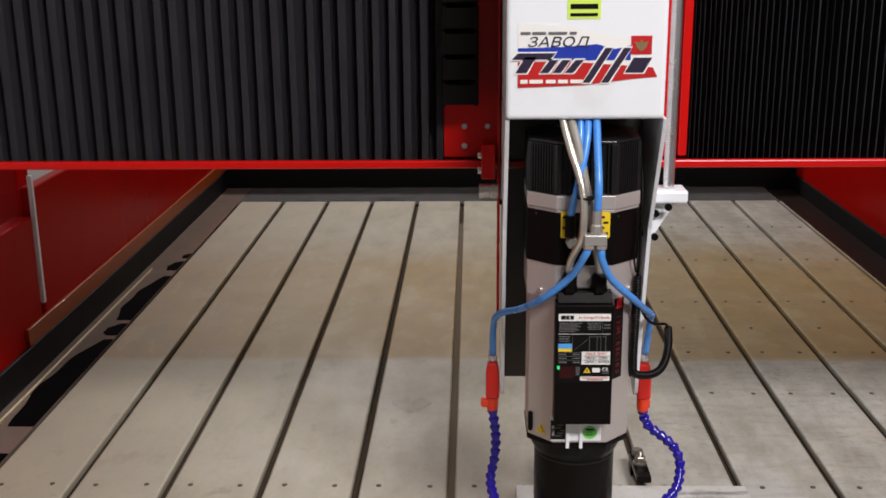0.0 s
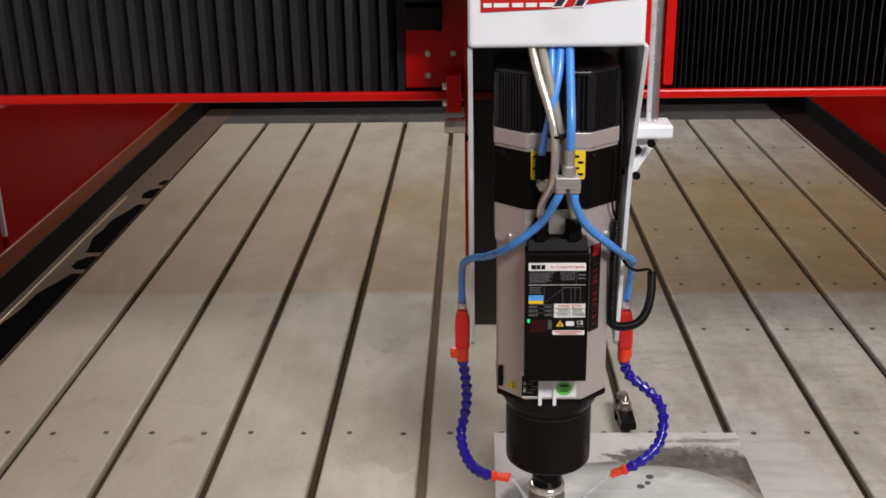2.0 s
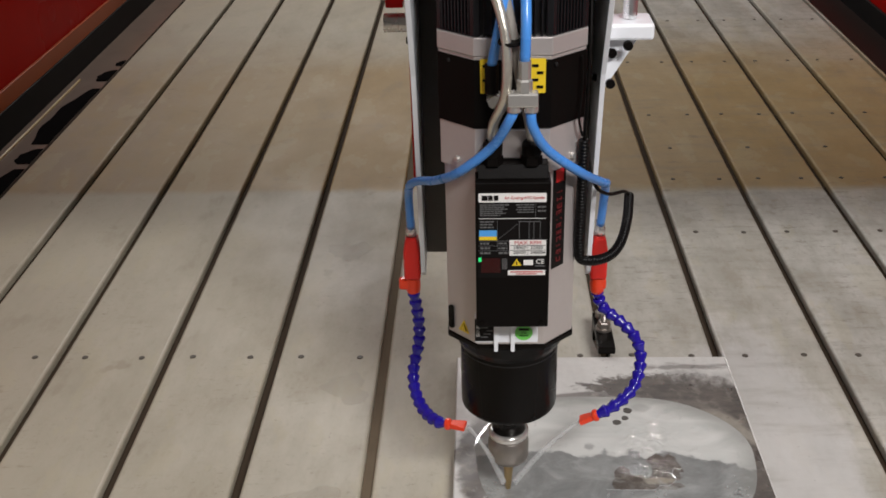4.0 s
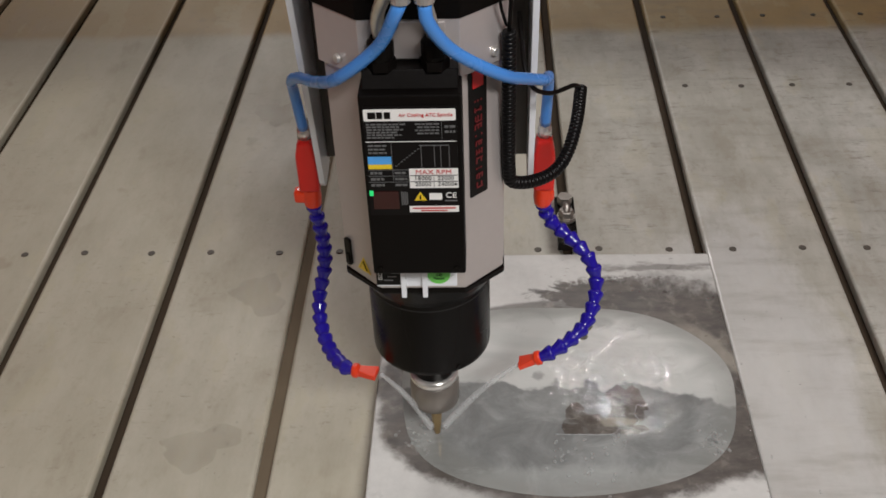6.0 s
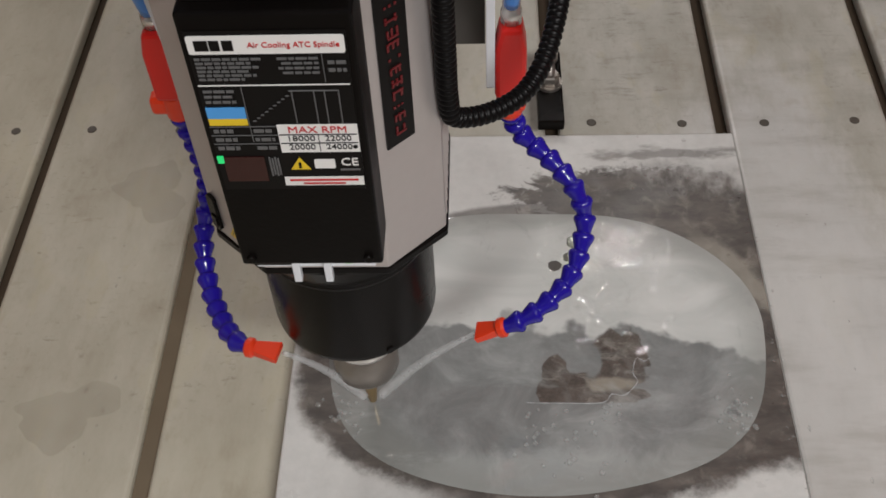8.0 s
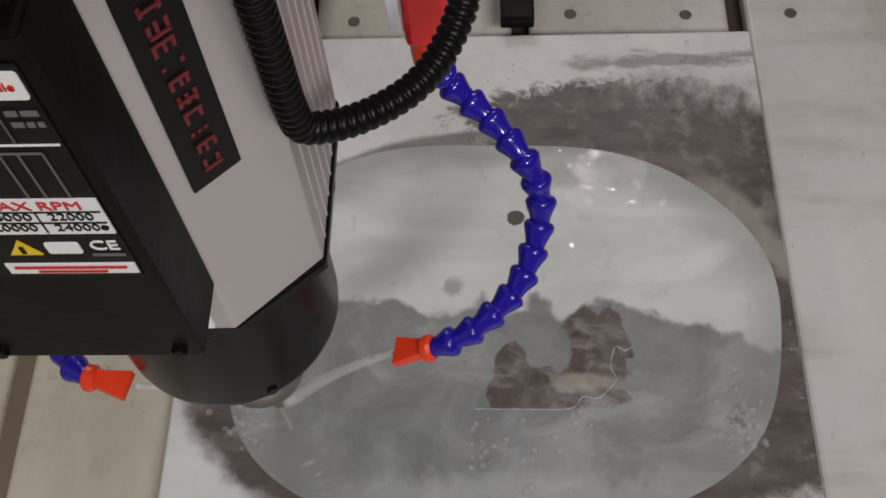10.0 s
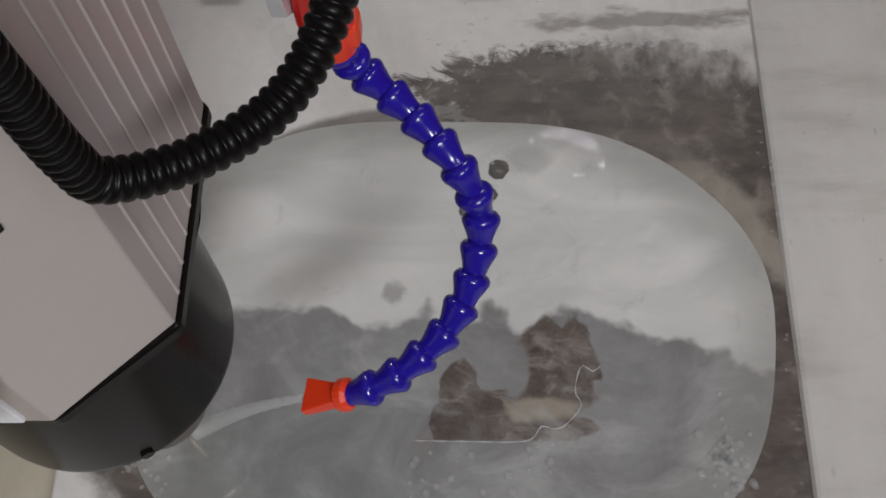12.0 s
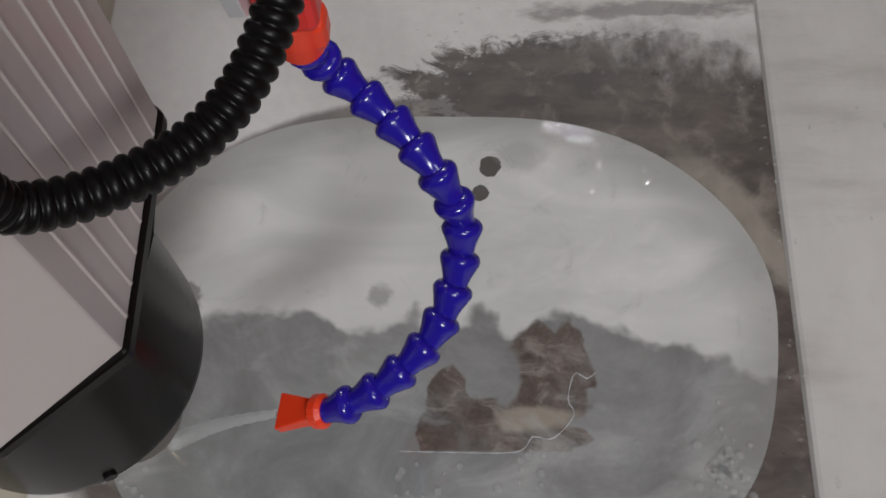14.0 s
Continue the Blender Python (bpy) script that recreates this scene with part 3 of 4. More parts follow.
chain = thing("cable_chain", "black plastic cable drag chain hanging beside the carriage", "cable chain")
for k in range(18):
    z = 0.923 + k * 0.0435
    bm = merge(box(-0.236, -0.228, 0.066, 0.118, z, z + 0.041, 0.003, 1), box(-0.181, -0.173, 0.066, 0.118, z, z + 0.041, 0.003, 1),
               box(-0.229, -0.180, 0.068, 0.074, z + 0.003, z + 0.037), box(-0.229, -0.180, 0.110, 0.116, z + 0.003, z + 0.037))
    part("link", bm, BLACK, chain)
part("end_bracket", box(-0.234, -0.175, 0.118, 0.1295, 0.95, 1.10), BLACK, chain)

# ---- Z axis housing: white cover, tapered channel, guide rod ----
housing = thing("axis_housing", "white steel housing holding the spindle, with a chrome guide rod", "machine housing")
cover = part("cover", box(-0.1315, 0.1180, -0.105, 0.128, 0.926, 1.72, 0.007, 3), WHITE, housing, "white cover with colourful stickers")
for sgn, x in ((-1, -0.1285), (1, 0.1215)):
    part("side_plate", prism([(-0.098, 0.9255), (0.128, 0.9255), (0.128, 0.385), (0.088, 0.375), (0.078, 0.385), (0.055, 0.50), (0.005, 0.72)], x - 0.0035, x + 0.0035, 0.0008, "x"), WHITE, housing)
part("back_plate", box(-0.1245, 0.1175, 0.112, 0.128, 0.402, 0.9175), BACKPLATE, housing, "dull grey steel back plate behind the spindle")
part("rod", lathe([(0.0095, 0), (0.0095, 0.9)], 20, pose(0.1565, 0.04, 0.785)), CHROME, housing, "polished chrome guide rod")
part("bracket", merge(box(0.1255, 0.186, 0.012, 0.068, 0.762, 0.784, 0.004), prism([(0.1256, 0.761), (0.168, 0.761), (0.1256, 0.690)], 0.030, 0.046, axis="y")), WHITE, housing, "white gusset bracket")
for q in ((0.152, 0.011, 0.757), (0.1335, 0.027, 0.742), (0.1335, 0.027, 0.70)):
    socket_screw(housing, pose(*q, 90, 0, 0), 0.0065, BLACK)
socket_screw(housing, pose(-0.1325, 0.03, 0.762, 0, -90, 0), 0.005, BLACK)
socket_screw(housing, pose(0.1175, 0.05, 0.70, 0, -90, 0), 0.005, BLACK)
M = Matrix.Translation((-0.0102, -0.105, 0.0553)) @ Matrix.Scale(0.952, 4) @ FRONT
# company sticker: flag-coloured panel, slanted strokes for the mark, bars for what is not lettered
sticker = [(-0.108, 0.968), (-0.108, 1.072), (-0.015, 1.067), (0.0, 1.06), (0.055, 1.05), (0.078, 1.045), (0.078, 1.0), (0.112, 1.0), (0.126 - 0.006, 0.985), (0.08, 0.982), (0.0, 0.972)]
part("sticker", shape(sticker, M, 0.0002), PAPER, cover)
part("sticker_field", shape([(-0.108, 1.012), (-0.108, 1.032), (-0.03, 1.034), (0.02, 1.038), (0.05, 1.030), (0.075, 1.036), (0.075, 1.012)], M, 0.0009), BLUEINK, cover)
part("sticker_field", shape([(-0.108, 0.968), (-0.108, 1.010), (-0.02, 1.010), (0.112, 1.0), (0.1195, 0.985), (0.08, 0.982), (0.0, 0.972)], M, 0.0009), REDINK, cover)
lettering("ЗАВОД", 0.022, M @ Matrix.Translation((-0.042, 1.041, 0.0018)) @ Matrix(((1, 0.3, 0, 0), (0, 1, 0, 0), (0, 0, 1, 0), (0, 0, 0, 1))), PURPLE, cover, wide=0.098)
for bar_x, bar_w in ((-0.096, 0.016), (-0.074, 0.022), (-0.044, 0.030), (-0.019, 0.011)):
    part("address_bar", card(bar_x, 1.056, bar_w, 0.0042, M, 0.0016), GREYINK, cover)
for bar_x, bar_w in ((-0.098, 0.012), (-0.078, 0.022), (-0.054, 0.016), (-0.034, 0.016), (-0.012, 0.020)):
    part("number_bar", card(bar_x, 0.978, bar_w, 0.0060, M, 0.0016), PAPER, cover)
for k, (w, lean, z0, z1) in enumerate(((0.062, 0.010, 1.014, 1.024), (0.018, 0.016, 0.992, 1.018), (0.014, 0.016, 0.992, 1.013), (0.014, 0.016, 0.992, 1.013), (0.014, 0.018, 0.992, 1.013), (0.012, 0.036, 0.976, 1.032), (0.012, 0.036, 0.976, 1.032), (0.030, 0.014, 0.992, 1.016))):
    x = (-0.118, -0.112, -0.072, -0.052, -0.032, -0.002, 0.028, 0.066)[k]
    for grow, lift, mm in ((0.0022, 0.0016, PAPER), (0.0, 0.0023, PURPLE)):
        part("mark_stroke", shape([(x - grow, z0 - grow), (x + w + grow, z0 - grow), (x + w + lean + grow, z1 + grow), (x + lean - grow, z1 + grow)], M, lift), mm, cover)
part("crest", card(0.092, 1.036, 0.034, 0.030, M, 0.0004), REDINK, cover)
part("crest_mark", shape([(0.081, 1.042), (0.089, 1.040), (0.092, 1.045), (0.095, 1.040), (0.103, 1.042), (0.099, 1.031), (0.092, 1.026), (0.085, 1.031)], M, 0.0011), BRASS, cover)
part("sticker", card(-0.002, 1.094, 0.054, 0.032, M, 0.0002), LIME, cover)
part("bar", card(-0.002, 1.098, 0.044, 0.008, M, 0.0009), INK, cover)
part("bar", card(-0.002, 1.085, 0.044, 0.005, M, 0.0009), INK, cover)

# ---- the spindle ----
spindle = thing("spindle_motor", "black and silver milling spindle with a control box and cutter", "spindle")


def octagon(hw, hd, f, g):
    return [(-f, -hd), (f, -hd), (hw, -g), (hw, g), (f, hd), (-f, hd), (-hw, g), (-hw, -g)]


fan = part("fan_housing", merge(prism(octagon(0.0845, 0.0845, 0.0435, 0.048), 0.8005, 0.884, 0.001), prism(octagon(0.0915, 0.0915, 0.047, 0.052), 0.8845, 0.8895, 0.0015)), GLOSSBLACK, spindle, "black finned fan housing with eight sides")
corners = octagon(0.0930, 0.0930, 0.048, 0.053)
fin_plate = mesh_of(box(-0.0011, 0.0011, -0.0085, 0.0, 0.8005, 0.8840, 0.0005, 1), GLOSSBLACK)
post_plate = mesh_of(box(-0.0042, 0.0042, -0.0085, 0.0, 0.8005, 0.8843, 0.0015, 1), GLOSSBLACK)
for (ax, ay), (bx, by) in zip(corners, corners[1:] + corners[:1]):
    run, turned = math.hypot(bx - ax, by - ay), math.atan2(by - ay, bx - ax)
    for k in range(11):
        u = (k + 0.5) / 11
        ob = new("fin" if 0 < k < 10 else "corner_post", fin_plate if 0 < k < 10 else post_plate)
        ob.parent, ob.rotation_euler = fan, (0, 0, turned)
        ob.location = (ax + (bx - ax) * u - math.sin(turned) * 0.0085, ay + (by - ay) * u + math.cos(turned) * 0.0085, 0)
part("ring", prism(octagon(0.0935, 0.0935, 0.048, 0.053), 0.777, 0.800, 0.0012), ALU, spindle, "bright aluminium ring")
part("upper_body", prism(octagon(0.092, 0.0915, 0.047, 0.052), 0.622, 0.7765, 0.001), ALU, spindle)
part("band", prism(octagon(0.0935, 0.093, 0.0475, 0.0525), 0.683, 0.772, 0.001), BLACK, spindle, "black band round the motor")
body = part("lower_body", prism(octagon(0.087, 0.0895, 0.046, 0.050), 0.362, 0.6215, 0.001), ALU, spindle, "grey aluminium motor body")
fin_mesh = mesh_of(box(0.0865, 0.0879, -0.0011, 0.0011, 0.364, 0.62, 0.0006, 1), ALU)
for sgn in (0, math.pi):
    for k in range(7):
        fin = new("cooling_fin", fin_mesh)
        fin.parent, fin.rotation_euler = body, (0, 0, sgn)
        fin.location = (0, -0.038 + k * 0.0127, 0)
nose = part("nose", lathe([(0.068, 0.206), (0.0715, 0.210), (0.072, 0.215), (0.072, 0.329), (0.072, 0.33), (0.0745, 0.334), (0.0745, 0.35)], 96), ANOD, spindle, "black anodised nose", True)
part("nose_flange", merge(prism(octagon(0.0885, 0.0885, 0.0465, 0.051), 0.352, 0.3615, 0.002), lathe([(0.0735, 0.318), (0.080, 0.330), (0.0885, 0.3515)], 40)), ANOD, spindle)
part("oil_hole", lathe([(0.0034, 0), (0.0034, 0.002)], 12, pose(0.0346, -0.0625, 0.2156) @ pose(0, 0, 0, 90, 0, 29)), INK, nose)
part("nose_line", lathe([(0.0722, 0.31), (0.0724, 0.312)], 48), DARK, nose)
part("shaft", lathe([(0.026, 0.15), (0.026, 0.2055)], 28), ANOD, spindle, smooth=True)
part("seal_ring", lathe([(0.029, 0.138), (0.031, 0.142), (0.031, 0.150), (0.027, 0.152)], 28), STEEL, spindle, "bright steel ring", True)
part("tool_holder", lathe([(0.024, 0.092), (0.030, 0.098), (0.0315, 0.102), (0.0315, 0.130), (0.028, 0.134), (0.028, 0.1375)], 32), HOLDER, spindle, "grey steel tool holder", True)
part("cutter", lathe([(0.001, 0.026), (0.004, 0.030), (0.0058, 0.05), (0.0075, 0.072), (0.0075, 0.0915)], 20), BRASS, spindle, "tapered brass coloured cutter", True)
foot = part("end_plate", merge(box(-0.050, 0.037, -0.0915, -0.0885, 0.366, 0.412, 0.0008), box(-0.0235, -0.0180, -0.0965, -0.0905, 0.354, 0.40, 0.0005), box(-0.0005, 0.0050, -0.0965, -0.0905, 0.354, 0.40, 0.0005)), WHITE, spindle, "white metal end plate with lugs")
F = Matrix.Translation((0, -0.0915, 0)) @ FRONT
part("sticker", card(-0.037, 0.387, 0.026, 0.036, F, 0.0002), INK, foot)
lettering("ISO 30", 0.0068, F @ Matrix.Translation((-0.0455, 0.386, 0.0011)) @ pose(0, 0, 0, 0, 0, 90), PAPER, foot)
for k in range(5):
    part("bar", card(-0.034 + (k % 3) * 0.004 - 0.003, 0.376 + k * 0.005, 0.010, 0.0014, F, 0.0009), GREYINK, foot)
part("round_sticker", disc(0.0175, 0.3825, 0.0122, F @ Matrix.Translation((0, 0, 0.0002))), GREEN, foot, "round green sticker")
part("bar", card(0.0175, 0.3880, 0.014, 0.0032, F, 0.0009), INK, foot)
lettering("CQ", 0.0045, F @ Matrix.Translation((0.0175, 0.3828, 0.0011)), INK, foot)
lettering("Passed", 0.0045, F @ Matrix.Translation((0.0175, 0.3780, 0.0011)), INK, foot)
# facets beside the front


def facet(sgn):
    u = Vector((0.041, sgn * 0.0395, 0)).normalized()
    nrm = Vector((sgn * 0.0395, -0.041, 0)).normalized()
    c = Vector((sgn * 0.0665, -0.06975, 0)) + nrm * 0.0004
    return Matrix(((u.x, 0, nrm.x, c.x), (u.y, 0, nrm.y, c.y), (0, 1, 0, 0), (0, 0, 0, 1)))


FR, FL = facet(1), facet(-1)
part("model_label", card(-0.007, 0.553, 0.024, 0.152, FR, 0.0, corner=0.001), INK, body, "black label with dark red bars")
for k in range(11):
    slim = 0.0072 if k % 4 != 2 else 0.0022
    for lean, wide in ((-0.0036, 0.0017), (0.0036, 0.0017), (0.0, 0.0016)):
        if lean or k % 3:
            part("bar", card(-0.007 + lean + random.uniform(-0.0007, 0.0007), 0.490 + k * 0.0098, wide, slim * random.uniform(0.55, 1.0), FR, 0.0007), DARKRED, body)
    if slim > 0.003:
        part("bar", card(-0.007, 0.490 + k * 0.0098 + random.choice((-0.0030, 0.0, 0.0030)), 0.0085, 0.0013, FR, 0.0014), DARKRED, body)
part("bar", card(-0.007, 0.612, 0.014, 0.018, FR, 0.0007), REDINK, body)
part("warning_sticker", shape([(-0.008, 0.372), (0.013, 0.372), (0.0025, 0.391)], FL), YELLOW, body, "yellow warning triangle")
part("bar", shape([(-0.0035, 0.3755), (0.0085, 0.3755), (0.0025, 0.3865)], FL, 0.0007), INK, body)
part("bar", shape([(-0.0018, 0.3765), (0.0068, 0.3765), (0.0025, 0.3848)], FL, 0.0014), YELLOW, body)
part("clip", merge(card(-0.021, 0.388, 0.009, 0.036, FL, 0.0, 0.003, 0.003), card(-0.021, 0.380, 0.0055, 0.012, FL, 0.003, 0.001, 0.001)), ANOD, body, "black spring clip on the body edge")
for mm, (a, b) in ((FL, (0.0, 0.635)), (FR, (0.012, 0.635))):
    socket_screw(spindle, mm @ Matrix.Translation((a, b, 0.0035)), 0.0042, STEEL)
    socket_screw(spindle, mm @ Matrix.Translation((-a - 0.012, 0.765, 0.004)), 0.0025, DARK)
part("sensor_lead", tube([(0.086, -0.067, 0.768), (0.087, -0.07, 0.72), (0.084, -0.074, 0.69), (0.0905, -0.066, 0.66)], 0.0016, 0.006, 6), BLACK, spindle)
for a, b in ((-0.030, 0.762), (0.030, 0.762)):
    G = Matrix.Translation((0, -0.0932, 0)) @ FRONT
    part("yellow_label", card(a, 0.752, 0.020, 0.044, G, 0.0002, corner=0.002), YELLOW, spindle, "yellow label with black print")
    for k in range(4):
        part("bar", card(a + (-0.003 if k % 2 else 0.003), 0.738 + k * 0.009, 0.008, 0.0035, G, 0.0009), INK, spindle)
part("front_cover", box(-0.026, 0.034, -0.096, -0.0918, 0.645, 0.682, 0.001), ALU, spindle)

# control box with its rating plate
ctrl = part("control_box", box(-0.0475, 0.048, -0.127, -0.0905, 0.413, 0.625, 0.002), BLACK, spindle, "black plastic control box")
part("box_shoulder", prism([(-0.0905, 0.6255), (-0.118, 0.6255), (-0.110, 0.642), (-0.0905, 0.642)], -0.044, 0.045, 0.001, "x"), BLACK, ctrl)
for sx in (-0.040, 0.0385):
    socket_screw(ctrl, pose(sx, -0.1265, 0.4205, 90, 0, 0), 0.0034, ANOD)
K = Matrix.Translation((0, -0.1271, 0)) @ FRONT
part("rating_plate", card(-0.0005, 0.5515, 0.0875, 0.124, K, 0.0), INK, ctrl, "black rating plate with white print")
part("title_strip", card(-0.0005, 0.6045, 0.0855, 0.0125, K, 0.0007, corner=0.0015), PAPER, ctrl)
for k, w in enumerate((0.0075, 0.0055, 0.0058)):
    part("logo_block", card(-0.0355 + k * 0.0072, 0.6045, w, 0.0068, K, 0.0014), INK, ctrl)
lettering("Air Cooling ATC Spindle", 0.0052, K @ Matrix.Translation((0.0145, 0.6045, 0.0016)), REDINK, ctrl, wide=0.05)
word_rng = random.Random(21)


def print_line(x0, x1, z, h, lift=0.0007, mm=GREYINK):
    """A line of print too small to read: short bars of word length."""
    outs, x = [], x0
    while x < x1 - 0.001:
        w = min(word_rng.uniform(0.0022, 0.0062), x1 - x)
        outs.append(card(x + w / 2, z, w, h, K, lift))
        x += w + 0.0010
    part("print_line", merge(*outs), mm, ctrl)


for k in range(6):
    print_line(-0.0415, (-0.004, -0.010, -0.007, -0.013, -0.009, -0.016)[k], 0.5945 - k * 0.0029, 0.0015)
for k in range(4):
    print_line(0.004 + 0.002 * (k % 2), 0.0265, 0.5945 - k * 0.0034, 0.0014)
for k in range(2):
    print_line(0.0315, 0.0415, 0.5915 - k * 0.0055, 0.0022)
part("rule", card(0.0288, 0.5875, 0.0004, 0.021, K, 0.0007), GREYINK, ctrl)
part("rule", card(-0.0195, 0.5525, 0.0004, 0.043, K, 0.0007), GREYINK, ctrl)
for z in (0.5295, 0.5365, 0.5435):
    part("rule", card(-0.0235, z, 0.040, 0.0003, K, 0.0007), GREYINK, ctrl)
part("rule", card(-0.0005, 0.5755, 0.0855, 0.0005, K, 0.0007), PAPER, ctrl)
for k in range(3):
    print_line(-0.0415, -0.024, 0.571 - k * 0.004, 0.0017)
part("colour_field", card(-0.0315, 0.5545, 0.0225, 0.0085, K, 0.0007), SKYINK, ctrl)
part("colour_field", card(-0.0315, 0.5475, 0.0225, 0.0052, K, 0.0007), YELLOW, ctrl)
for k in range(9):
    part("curve_dash", card(-0.016 + k * 0.0027, 0.548 + k * 0.0024, 0.0018, 0.0006, K, 0.0007), GREYINK, ctrl)
for k, x in enumerate((0.0085, 0.021, 0.027, 0.035)):
    part("graph_line", card(x, 0.558, 0.0006, 0.025, K, 0.0007), GREYINK, ctrl)
part("graph_line", card(0.021, 0.571, 0.028, 0.0006, K, 0.0007), GREYINK, ctrl)
for k in range(3):
    print_line(-0.0415, -0.0285, 0.5400 - k * 0.007, 0.0026)
    print_line(-0.0180, -0.0065, 0.5400 - k * 0.007, 0.0024)
part("speed_label", card(0.0195, 0.5335, 0.047, 0.0225, K, 0.0007), PAPER, ctrl, "white speed label")
lettering("MAX RPM", 0.0072, K @ Matrix.Translation((0.0195, 0.5408, 0.0015)), REDINK, ctrl, wide=0.034)
for text, x, z in (("18000", 0.009, 0.5338), ("22000", 0.031, 0.5338), ("20000", 0.009, 0.5268), ("24000", 0.031, 0.5268)):
    lettering(text, 0.0062, K @ Matrix.Translation((x, z, 0.0015)), INK, ctrl, wide=0.0155)
for z in (0.5302, 0.5372):
    part("rule", card(0.0195, z, 0.0455, 0.0004, K, 0.0013), INK, ctrl)
part("rule", card(0.0195, 0.5302, 0.0004, 0.0135, K, 0.0013), INK, ctrl)
part("dot", disc(0.0405, 0.5268, 0.0014, K @ Matrix.Translation((0, 0, 0.0013))), INK, ctrl)
part("warning_mark", shape([(-0.0005, 0.5075), (0.0115, 0.5075), (0.0055, 0.5175)], K, 0.0007), YELLOW, ctrl)
part("bar", card(0.0055, 0.5115, 0.0016, 0.0045, K, 0.0014), INK, ctrl)
part("book_mark", card(0.0205, 0.512, 0.0125, 0.0075, K, 0.0007, corner=0.001), PAPER, ctrl)
lettering("CE", 0.009, K @ Matrix.Translation((0.0355, 0.513, 0.0008)), PAPER, ctrl)
part("bar", card(0.0355, 0.5068, 0.012, 0.0012, K, 0.0007), GREYINK, ctrl)
for k in range(4):
    part("bar", card(-0.0125 + k * 0.0017, 0.510, 0.0010, 0.016 - 0.002 * (k % 2), K, 0.0007), GREYINK, ctrl)
part("footer_strip", card(0.0185, 0.497, 0.0485, 0.0072, K, 0.0007), PAPER, ctrl)
part("bar", card(0.0185, 0.4985, 0.042, 0.0012, K, 0.0014), REDINK, ctrl)
part("bar", card(0.0185, 0.4955, 0.026, 0.0010, K, 0.0014), REDINK, ctrl)
part("display", card(-0.028, 0.508, 0.025, 0.021, K, 0.0007), painted("dark_red_window", (0.03, 0.004, 0.004), 0.2), ctrl, "dark red display window")
lamp_mat = painted("green_indicator", (0.02, 0.45, 0.12), 0.3)
lamp_mat.node_tree.nodes["Principled BSDF"].inputs["Emission Color"].default_value = (0.02, 0.8, 0.2, 1)
lamp_mat.node_tree.nodes["Principled BSDF"].inputs["Emission Strength"].default_value = 0.5
part("indicator", card(-0.042, 0.5165, 0.004, 0.006, K, 0.0009), lamp_mat, ctrl, "lit green indicator")
for sx in (-0.025, 0.024):
    bm = merge(lathe([(0.0135, 0.642), (0.0135, 0.652)], 6, Matrix.Translation((sx, -0.105, 0))), lathe([(0.0115, 0.652), (0.0125, 0.656), (0.0125, 0.668), (0.009, 0.673)], 18, Matrix.Translation((sx, -0.105, 0))))
    part("cable_gland", bm, BLACK, ctrl)

# cables and air tubes above the spindle
mani = thing("air_manifold", "nickel plated brass air splitter in the blue tubes", "air fitting")
part("block", merge(box(-0.008, 0.028, -0.160, -0.142, 0.735, 0.752, 0.002), lathe([(0.0095, 0.7525), (0.0095, 0.766), (0.0075, 0.768), (0.0075, 0.79)], 6, Matrix.Translation((0.012, -0.151, 0)))), STEEL, mani)
for sx in (0.000, 0.020):
    part("nut", lathe([(0.0088, 0.728), (0.0088, 0.7348)], 16, Matrix.Translation((sx, -0.151, 0))), STEEL, mani)
elbow = thing("push_fitting", "steel elbow fitting screwed into the motor front", "air fitting")
part("body", merge(lathe([(0.0105, 0), (0.0105, 0.012)], 6, pose(-0.022, -0.0935, 0.725, 90, 0, 0)), lathe([(0.0085, 0.012), (0.0085, 0.02)], 16, pose(-0.022, -0.0935, 0.725, 90, 0, 0))), STEEL, elbow)
part("plug", lathe([(0.0085, 0.736), (0.0085, 0.772)], 14, Matrix.Translation((-0.026, -0.108, 0))), BLACK, elbow)


def line_thing(name, label, category, points, r, material, group=""):
    return tagged(part(name, tube(points, r), material, None, "", True), label, category, group)


G1 = "blue air tubes"
line_thing("air_tube", "light blue air tube to the coolant valve beside the chain", "air tube", [(0.000, -0.151, 0.729), (-0.006, -0.150, 0.715), (-0.026, -0.125, 0.672), (-0.069, -0.095, 0.625), (-0.101, -0.035, 0.588), (-0.126, 0.015, 0.565), (-0.1415, 0.045, 0.545), (-0.146, 0.072, 0.512), (-0.1465, 0.096, 0.452)], 0.0062, TUBE, G1)
line_thing("air_tube", "light blue air tube to the coolant valve beside the rod", "air tube", [(0.020, -0.151, 0.729), (0.022, -0.149, 0.708), (0.042, -0.126, 0.668), (0.085, -0.085, 0.621), (0.113, -0.03, 0.585), (0.132, 0.012, 0.560), (0.138, 0.055, 0.535), (0.138, 0.094, 0.452)], 0.0062, TUBE, G1)
line_thing("air_tube", "light blue plastic air tube coming from the cover", "air tube", [(0.012, -0.151, 0.788), (0.013, -0.150, 0.83), (0.013, -0.118, 0.885), (0.013, -0.092, 0.925), (0.012, -0.06, 0.97), (0.012, -0.02, 1.05)], 0.0062, TUBE, G1)
line_thing("air_tube", "light blue plastic air tube into the motor fitting", "air tube", [(-0.026, -0.110, 0.772), (-0.016, -0.128, 0.83), (-0.004, -0.112, 0.885), (0.0, -0.09, 0.925), (0.0, -0.06, 0.97), (0.0, -0.02, 1.05)], 0.0060, TUBE, G1)
line_thing("air_tube", "light blue plastic air tube behind the cables", "air tube", [(-0.006, -0.104, 0.80), (-0.006, -0.112, 0.84), (-0.012, -0.108, 0.885), (-0.012, -0.09, 0.925), (-0.012, -0.06, 0.97), (-0.012, -0.02, 1.05)], 0.0058, TUBE, G1)
